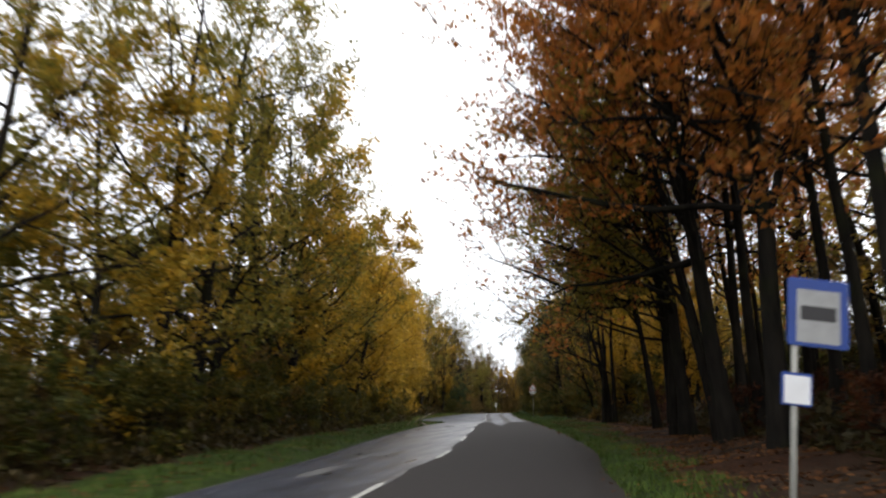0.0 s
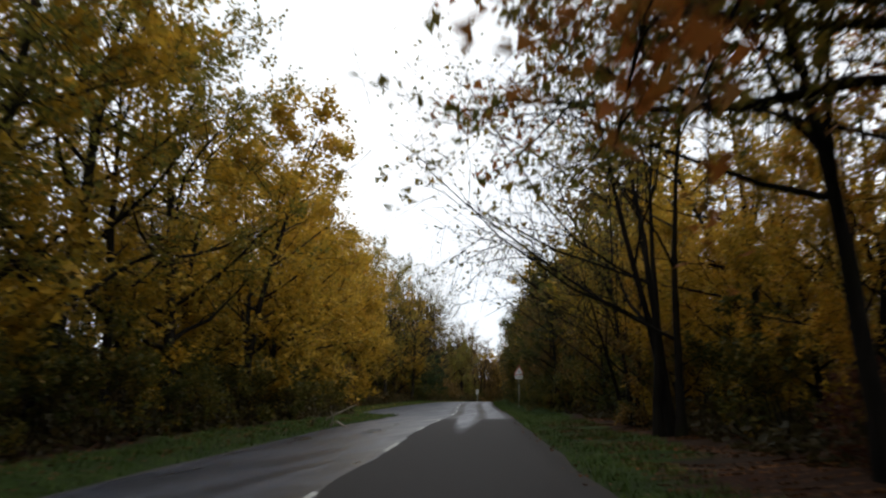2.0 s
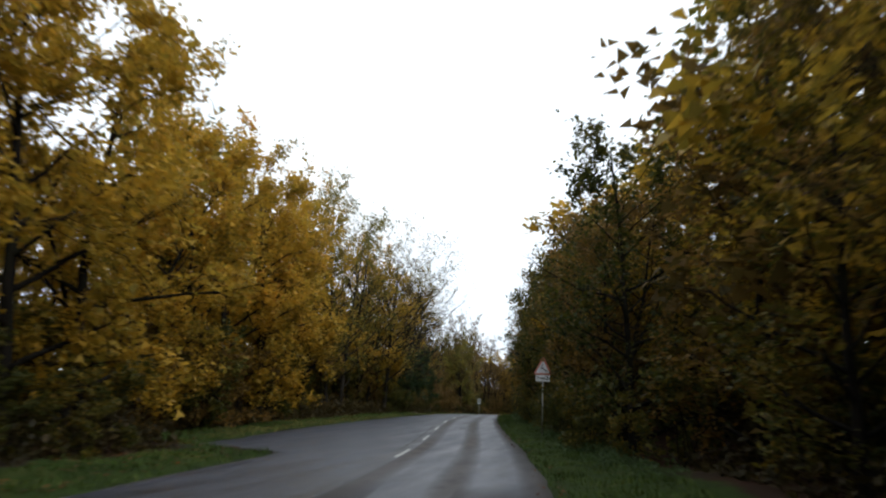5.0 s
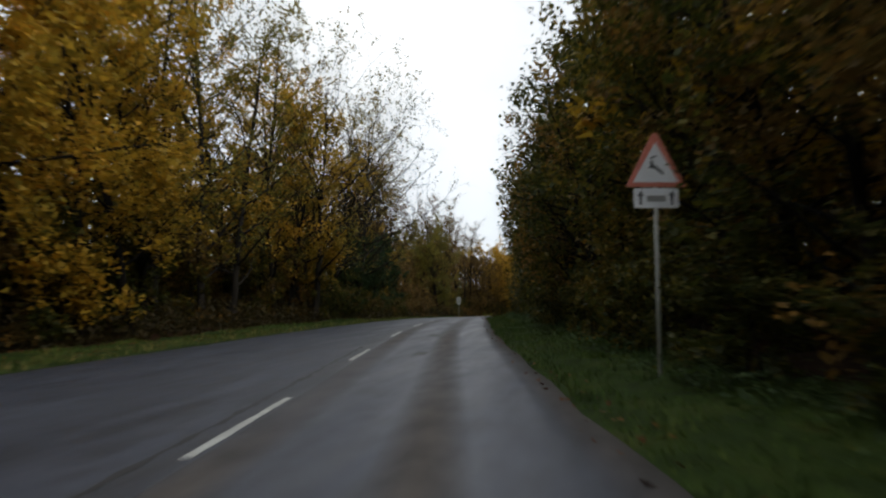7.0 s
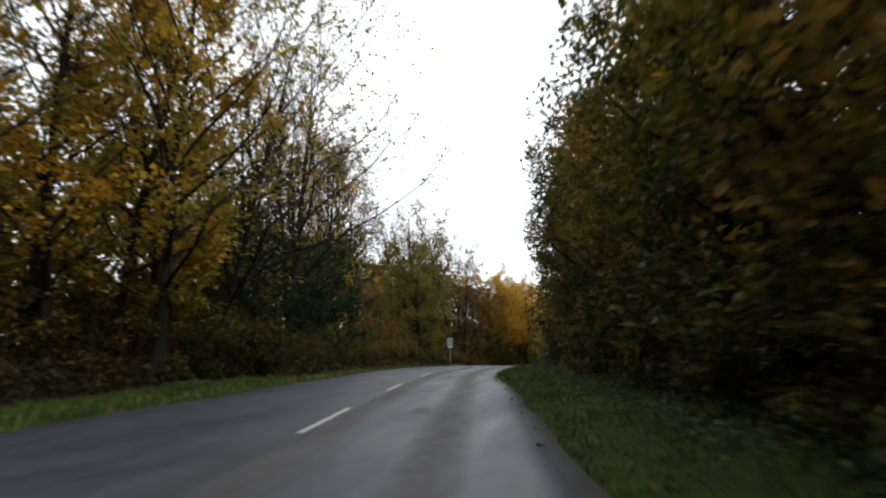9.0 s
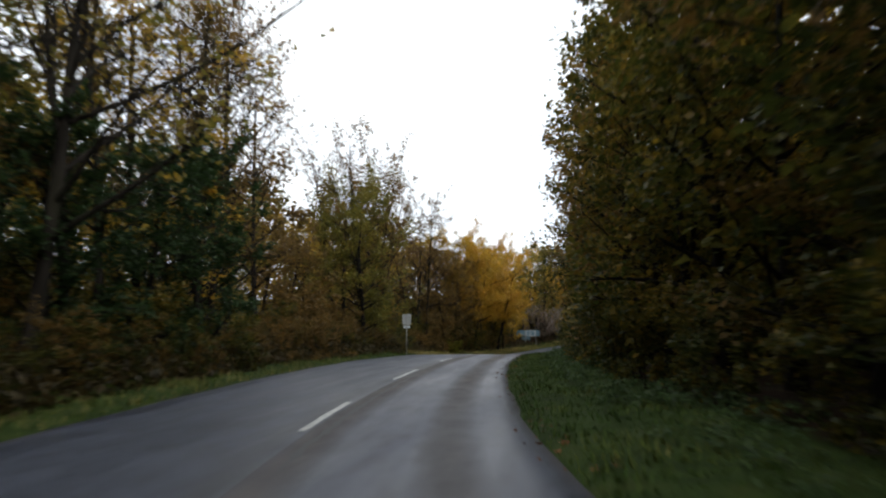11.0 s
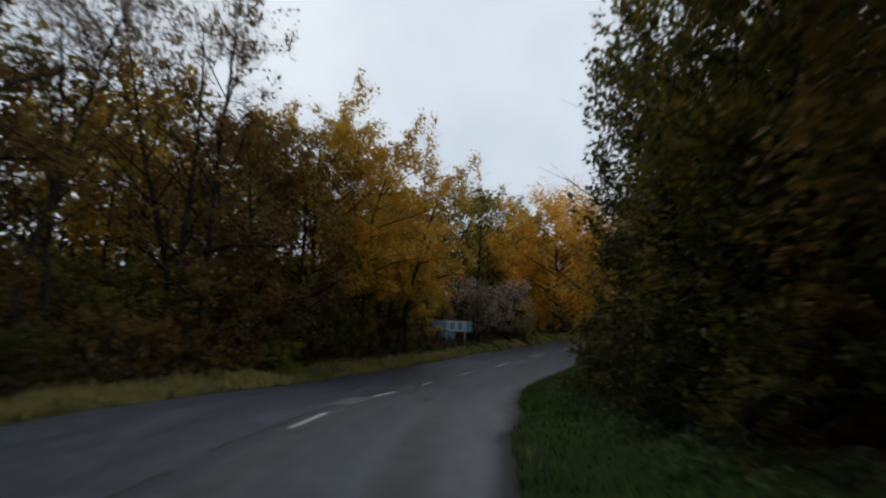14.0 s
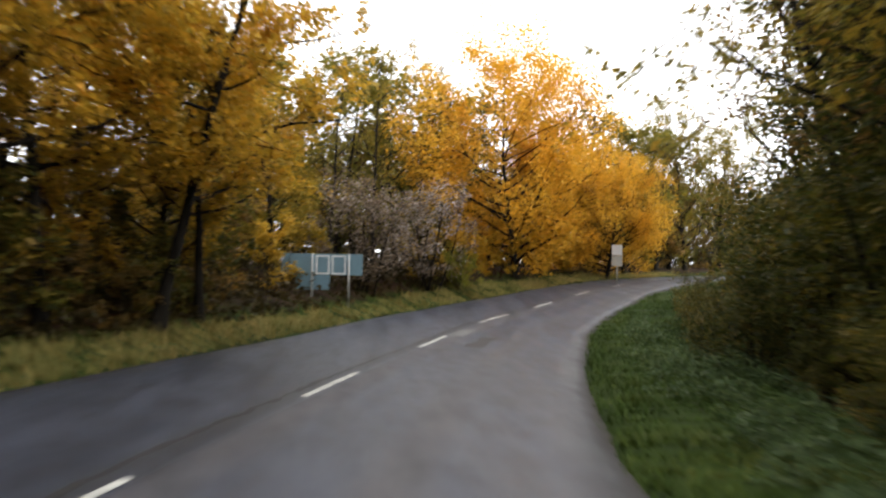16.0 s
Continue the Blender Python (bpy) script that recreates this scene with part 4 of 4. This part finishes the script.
for x, y, k in ((-11.4, 197.5, 0.9), (-11.2, 201.5, 0.9), (-10.6, 205.0, 0.9), (-9.8, 208.6, 0.9), (-8.6, 212.6, 0.85), (-7.4, 216.4, 0.8), (-6.6, 218.8, 0.8), (-6.6, 221.5, 0.8), (-7.6, 224.0, 0.9), (-13, 203, 1.2), (-12.4, 208.5, 1.2), (-11.3, 213.5, 1.2), (-10.6, 218.5, 1.2), (-9.0, 222.0, 1.1)):
    plant(rng.choice(("shrubbrown", "shrub")), x, y, k, 0, "undergrowth before the board", rng=rng)
for x, y, k in ((5.6, 232.9, 0.95), (11.8, 236.6, 0.58), (8.6, 238.5, 0.66)):
    plant("orange", x, y, k, 0, "orange trees beyond the bend", rng=rng)
for x, y, k in ((0.6, 229.0, 0.8), (2.6, 230.4, 0.8), (4.4, 232.0, 0.7), (7.4, 234.4, 0.8), (9.6, 236.4, 0.8), (12, 238.4, 0.8), (15, 240.6, 0.8), (-4.4, 226.5, 0.9), (18.5, 243.5, 0.8), (23, 247, 0.8), (-5.6, 224.2, 0.9)):
    plant(rng.choice(("shrubbrown", "shrubgold")), x, y, k, 0, "undergrowth beyond the bend", rng=rng)
for x, y, k in ((-1.4, 234.6, 0.8), (0.9, 236.6, 0.76), (-3.6, 232.2, 0.68), (-5.8, 229.8, 0.66), (2.4, 238.2, 0.7), (-8.0, 226.8, 0.64), (14.4, 240.2, 0.68), (17.6, 242.4, 0.74), (21.0, 245.0, 0.8), (25.0, 247.5, 0.85)):
    plant(rng.choice(("round", "sparseolive", "round")), x, y, k, 0, "olive trees beyond the bend", rng=rng)
plant("fluffy", -1.9, 226.4, 1.25, 30, rng=rng)
plant("fluffy", 0.3, 228.0, 1.2, 200, rng=rng)
plant("limebush", -10.2, 202.4, 0.85, tall=0.8, rng=rng)
plant("limebush", 1.9, 228.4, 0.85, rng=rng)
plant("canopygreen", 4.6, 206.5, 0.8, 3, rng=rng)
# kinds that no spot took
for key in KINDS:
    for ob in KINDS[key] if key not in ("far", "fargold") else ():
        if ob.name not in USED:
            for o in (*ob.children, ob):
                bpy.data.objects.remove(o)
# ---- signs ----
def base_at(name, x, y, face, label, category, group="", lean=0.0):
    ob = new(name)
    ob.matrix_basis = pose(x, y, ground_z(x, y) - 0.02, 0, lean, face)
    return tagged(ob, label, category, group)


def warning_sign():
    s = base_at("warning_sign", 4.94, 110.0, 12, "red-bordered triangular warning sign with a white distance plate", "road sign", lean=1.2)
    s.matrix_basis = Matrix.Translation((0, 0, 0.1)) @ s.matrix_basis @ Matrix.Diagonal((0.92, 0.92, 0.92, 1))
    part("pole", pipe(0, 0.035, -0.5, 3.68, 0.034), POLE_PAINT, s, "round grey steel pole")
    w, z0 = 0.49, 2.92
    tri = [(-w, z0), (w, z0), (0.04, z0 + 0.88), (-0.04, z0 + 0.88)]
    panel = part("triangle_panel", slab_mesh(tri, 0.012, SIGN_RED, "t", bevel=0.003), SIGN_RED, s, "red triangular border sheet")
    part("white_field", slab_mesh([(-0.37, z0 + 0.075), (0.37, z0 + 0.075), (0, z0 + 0.73)], 0.004, SIGN_WHITE, "f", -0.005), SIGN_WHITE, panel)
    mark = [(-0.13, z0 + 0.31), (-0.02, z0 + 0.3), (0.1, z0 + 0.2), (0.14, z0 + 0.21), (0.07, z0 + 0.29), (-0.03, z0 + 0.36), (-0.05, z0 + 0.43), (-0.09, z0 + 0.42), (-0.08, z0 + 0.35)]
    part("pictogram", slab_mesh(mark, 0.003, SIGN_DARK, "m", -0.009), SIGN_DARK, panel, "plain dark slanted pictogram shape")
    part("pictogram_bar", slab_mesh([(-0.09, z0 + 0.455), (0.02, z0 + 0.49), (0.03, z0 + 0.51), (-0.07, z0 + 0.49)], 0.003, SIGN_DARK, "m", -0.009), SIGN_DARK, panel)
    plate = part("distance_plate", slab_mesh(rect(-0.36, 0.36, 2.58, 2.9, 0.03), 0.01, SIGN_WHITE, "p", bevel=0.002), SIGN_WHITE, s, "white rectangular plate under the triangle")
    for x in (-0.25, 0.25):
        part("arrow", slab_mesh([(x - 0.016, 2.63), (x + 0.016, 2.63), (x + 0.016, 2.77), (x + 0.05, 2.77), (x, 2.86), (x - 0.05, 2.77), (x - 0.016, 2.77)], 0.003, SIGN_DARK, "a", -0.004), SIGN_DARK, plate, "upward black arrow")
    part("text_bar", slab_mesh(rect(-0.15, 0.15, 2.68, 2.78), 0.003, SIGN_GREY, "b", -0.004), SIGN_GREY, plate, "grey bar of unreadable writing")
    for z in (2.72, 3.05, 3.4):
        part("clamp", slab_mesh(rect(-0.06, 0.06, z - 0.02, z + 0.02), 0.06, GALVANISED, "c", 0.012), GALVANISED, s)


def bus_stop_sign():
    s = base_at("bus_stop_sign", 15.12, 40.9, 12, "leaning blue-framed square bus stop sign on a grey pole", "road sign", lean=8.0)
    g = s.matrix_basis.translation.z
    part("pole", pipe(-0.22, 0.04, -0.3, 2.46 - g, 0.03), POLE_PAINT, s, "round grey steel pole")
    z0, z1 = 1.76 - g, 2.47 - g
    panel = part("sign_panel", slab_mesh(rect(-0.31, 0.31, z0, z1, 0.03), 0.014, SIGN_BLUE, "p", bevel=0.003), SIGN_BLUE, s, "blue square sign sheet")
    part("pale_field", slab_mesh(rect(-0.22, 0.22, z0 + 0.04, z1 - 0.12), 0.004, SIGN_PALE, "f", -0.005), SIGN_PALE, panel)
    part("pictogram", slab_mesh(rect(-0.18, 0.18, z0 + 0.27, z0 + 0.42, 0.02), 0.003, SIGN_DARK, "m", -0.009), SIGN_DARK, panel, "faded dark pictogram shape")
    part("timetable_frame", slab_mesh(rect(-0.36, -0.06, 1.15 - g, 1.48 - g, 0.01), 0.02, SIGN_BLUE, "t", 0.0, bevel=0.003), SIGN_BLUE, s, "blue timetable frame")
    part("timetable", slab_mesh(rect(-0.34, -0.08, 1.17 - g, 1.45 - g, 0.01), 0.006, SIGN_WHITE, "t", -0.008), SIGN_WHITE, s, "white timetable sheet")


def sign_back():
    s = base_at("sign_from_behind", -10.3, 178.9, 2, "grey back of two small signs on a thin pole", "road sign")
    part("pole", pipe(0, -0.03, -0.3, 2.34, 0.03), POLE_PAINT, s, "thin grey pole")
    part("upper_panel", slab_mesh(rect(-0.25, 0.25, 1.74, 2.36, 0.03), 0.01, PLATE_BACK, "p", bevel=0.002), PLATE_BACK, s, "grey back of a square sign")
    part("lower_plate", slab_mesh(rect(-0.19, 0.19, 1.55, 1.7, 0.02), 0.01, SIGN_WHITE, "p", bevel=0.002), SIGN_WHITE, s, "small pale plate")
    for z in (1.85, 2.2):
        part("clamp", slab_mesh(rect(-0.05, 0.05, z - 0.015, z + 0.015), 0.03, GALVANISED, "c", -0.04), GALVANISED, s)


def direction_board():
    s = base_at("direction_board", -2.68, 224.0, -9, "blue-grey back of a stepped direction board on two poles", "road sign")
    top, mid, low = 1.9, 1.16, 0.65
    for x in (-1.28, 0.0):
        part("pole", pipe(x, -0.045, -0.4, top, 0.032), GALVANISED, s, "thin galvanised pole")
    board = part("upper_panel", slab_mesh(rect(-2.35, 0.47, mid, top, 0.02), 0.012, SIGN_BACK, "p", bevel=0.002), SIGN_BACK, s, "long blue-grey sheet")
    part("lower_panel", slab_mesh(rect(-1.85, -0.67, low, mid - 0.004, 0.02), 0.012, SIGN_BACK, "p", bevel=0.002), SIGN_BACK, s, "shorter blue-grey sheet below")
    for a, b in ((-1.16, -0.68), (-0.6, -0.12)):
        part("bracket_field", slab_mesh(rect(a + 0.05, b - 0.05, mid + 0.08, top - 0.1), 0.004, SIGN_BACK, "w", -0.006), SIGN_BACK, board, "blue-grey plate")
        for x0, x1, z0, z1 in ((a, a + 0.05, mid + 0.03, top - 0.05), (b - 0.05, b, mid + 0.03, top - 0.05), (a + 0.05, b - 0.05, mid + 0.03, mid + 0.08), (a + 0.05, b - 0.05, top - 0.1, top - 0.05)):
            part("bracket_strip", slab_mesh(rect(x0, x1, z0, z1), 0.01, SIGN_WHITE, "w", -0.016), SIGN_WHITE, board, "pale metal bracket strip")


def far_sign():
    s = base_at("roadside_sign", 10.45, 231.9, -40, "pale double-panel sign on a thin pole beyond the bend", "road sign")
    part("pole", pipe(0, 0.04, -0.3, 2.0, 0.032), POLE_PAINT, s, "thin grey pole")
    part("upper_panel", slab_mesh(rect(-0.26, 0.26, 1.52, 2.02, 0.02), 0.012, SIGN_WHITE, "p", bevel=0.002), SIGN_WHITE, s, "pale square sheet")
    part("lower_panel", slab_mesh(rect(-0.26, 0.26, 0.98, 1.49, 0.02), 0.012, PLATE_BACK, "p", bevel=0.002), PLATE_BACK, s, "grey square sheet")


warning_sign(), bus_stop_sign(), sign_back(), direction_board(), far_sign()


# ---- verge growth: grass, fallen leaves, dead wood ----
def blades(name, count, ys, side, lo, hi, height, mat, label, seed, wide=0.012, power=1.0):
    rng = np.random.default_rng(seed)
    y = rng.uniform(*ys, count)
    i = np.searchsorted(AXIS[:, 1], y).clip(0, len(AXIS) - 1)
    edge = half_right(AXIS[i][:, 1]) if side > 0 else half_left(AXIS[i][:, 1])
    off = edge + lo + (hi - lo) * rng.uniform(0, 1, count) ** power
    p = AXIS[i] + RIGHT[i] * (side * off)[:, None] + rng.normal(0, 0.1, (count, 2))
    s, c, z, k = near_road(p)
    ok = (c > half_right(AXIS[k][:, 1]) + 0.02) | (-c > half_left(AXIS[k][:, 1]) + 0.02)
    p, s, c, z, k = p[ok], s[ok], c[ok], z[ok], k[ok]
    n = len(p)
    base = np.c_[p, z + rise(s, AXIS[k][:, 1], c) - 0.02]
    patch = 0.6 + 0.6 * np.sin(p[:, 0] * 1.9 + 1.3 * np.sin(p[:, 1] * 1.1)) ** 2
    h = height * rng.uniform(0.45, 1.2, n) * patch
    a = rng.uniform(0, 2 * np.pi, n)
    d = np.stack([np.cos(a), np.sin(a)], 1)
    bend = rng.uniform(0.2, 1.0, n)
    wv = np.c_[-d[:, 1], d[:, 0], np.zeros(n)] * (wide * rng.uniform(0.7, 1.5, n))[:, None]
    tip = base + np.c_[d * (h * bend)[:, None], h]
    v = np.stack([base - wv, base + wv, tip], 1).reshape(-1, 3)
    f = np.arange(n * 3).reshape(-1, 3).tolist()
    return tagged(new(name, mesh_from(name, v, f, mat)), label, "grass", kind="stuff")


blades("verge_grass", 10000, (34, 64), 1, 0.0, 1.6, 0.13, GRASS, "green grass along the near road edge by the wood", 9, 0.011, 0.9)
blades("verge_grass", 66000, (64, 232), 1, 0.0, 2.6, 0.13, GRASS, "green grass growing along the near road edge", 1, 0.011, 0.9)
blades("verge_grass", 64000, (34, 234), -1, 0.0, 2.6, 0.15, GRASS, "green and yellowing grass along the far road edge", 2, 0.011, 0.8)
blades("dry_grass", 34000, (184, 238), -1, 0.03, 1.3, 0.26, DRY_GRASS, "dry yellow grass on the verge by the bend", 3, 0.009)
blades("dry_grass", 2500, (104, 172), -1, 0.05, 1.3, 0.2, DRY_GRASS, "dry yellow grass along the bus bay", 4, 0.009)


def weeds(count, ys, lo, hi, seed, label, tall, size):
    """Low leafy weeds in mounds below the hedge."""
    rng = np.random.default_rng(seed)
    mounds = int((ys[1] - ys[0]) * 4.5)
    my, mo, mr, mh = rng.uniform(*ys, mounds), rng.uniform(lo, hi, mounds), rng.uniform(0.25, 0.6, mounds), rng.uniform(0.4, 1.0, mounds)
    k = rng.integers(0, mounds, count)
    i = np.searchsorted(AXIS[:, 1], my[k]).clip(0, len(AXIS) - 1)
    p = AXIS[i] + RIGHT[i] * (half_right(AXIS[i][:, 1]) + mo[k])[:, None]
    a, r = rng.uniform(0, 2 * np.pi, count), np.sqrt(rng.uniform(0, 1, count))
    p = p + np.stack([np.cos(a), np.sin(a)], 1) * (r * mr[k])[:, None]
    s, c, z, q = near_road(p)
    base = z + rise(s, AXIS[q][:, 1], c)
    h = tall * mh[k] * (1 - 0.7 * r ** 2) * rng.uniform(0.2, 1.0, count)
    ok = c > half_right(AXIS[q][:, 1]) + 0.25
    me = leaves_mesh("weeds", np.c_[p, base + h + 0.02][ok], size, rng, LEAF["weed"], 0.5, cut=False)
    return tagged(new("weeds", me), label, "weeds", kind="stuff")


weeds(16000, (92, 198), 1.5, 3.2, 51, "low dark leafy weeds below the near hedge", 0.45, 0.1)
blades("verge_grass", 30000, (190, 226), 1, 0.0, 2.6, 0.13, GRASS, "lush green grass on the inside of the bend", 8, 0.009, 0.9)
weeds(20000, (196, 226), 1.2, 3.2, 52, "leafy green weeds at the foot of the bend's bushes", 0.5, 0.085)


def litter(count, ys, side, lo, hi, seed, label):
    rng = np.random.default_rng(seed)
    y = rng.uniform(*ys, count)
    i = np.searchsorted(AXIS[:, 1], y).clip(0, len(AXIS) - 1)
    edge = half_right(AXIS[i][:, 1]) if side > 0 else half_left(AXIS[i][:, 1])
    p = AXIS[i] + RIGHT[i] * (side * (edge + rng.uniform(lo, hi, count)))[:, None]
    s, c, z, k = near_road(p)
    on = ((c < half_right(AXIS[k][:, 1])) & (-c < half_left(AXIS[k][:, 1])))
    h = np.where(on, z + 0.012 - 0.03 * np.abs(c) / 3.5 + 0.012, z + rise(s, AXIS[k][:, 1], c) + 0.03)
    me = leaves_mesh("fallen_leaves", np.c_[p, h], 0.1, rng, FALLEN, 0.25)
    return tagged(new("fallen_leaves", me), label, "fallen leaves", kind="stuff")


litter(26000, (34, 80), 1, 0.8, 9.0, 21, "rust-brown fallen leaves on the near wood's floor")
litter(9000, (36, 130), -1, 0.5, 6.0, 22, "brown fallen leaves on the far verge")
litter(500, (34, 186), 1, -0.3, 0.5, 23, "scattered fallen leaves along the road's edge")


def dead_branch():
    g = Growth(77)
    r = g.rng
    z = ground_z(1.0, 77.3)
    for k in range(5):
        start = np.array([1.0 + r.normal(0, 0.25), 77.3 + r.normal(0, 0.5), z + 0.06 + 0.07 * k])
        p = g.path(start, np.array([r.uniform(0.2, 0.7), r.uniform(-1, 1), 0.12]), r.uniform(0.9, 1.7), 5, 0.15, -0.02)
        g.tube(p, np.linspace(0.05, 0.018, 6), 7)
    tagged(new("dead_branches", g.wood("dead_branches", PALE_WOOD)), "small pile of pale dead branches on the verge", "branches")


dead_branch()
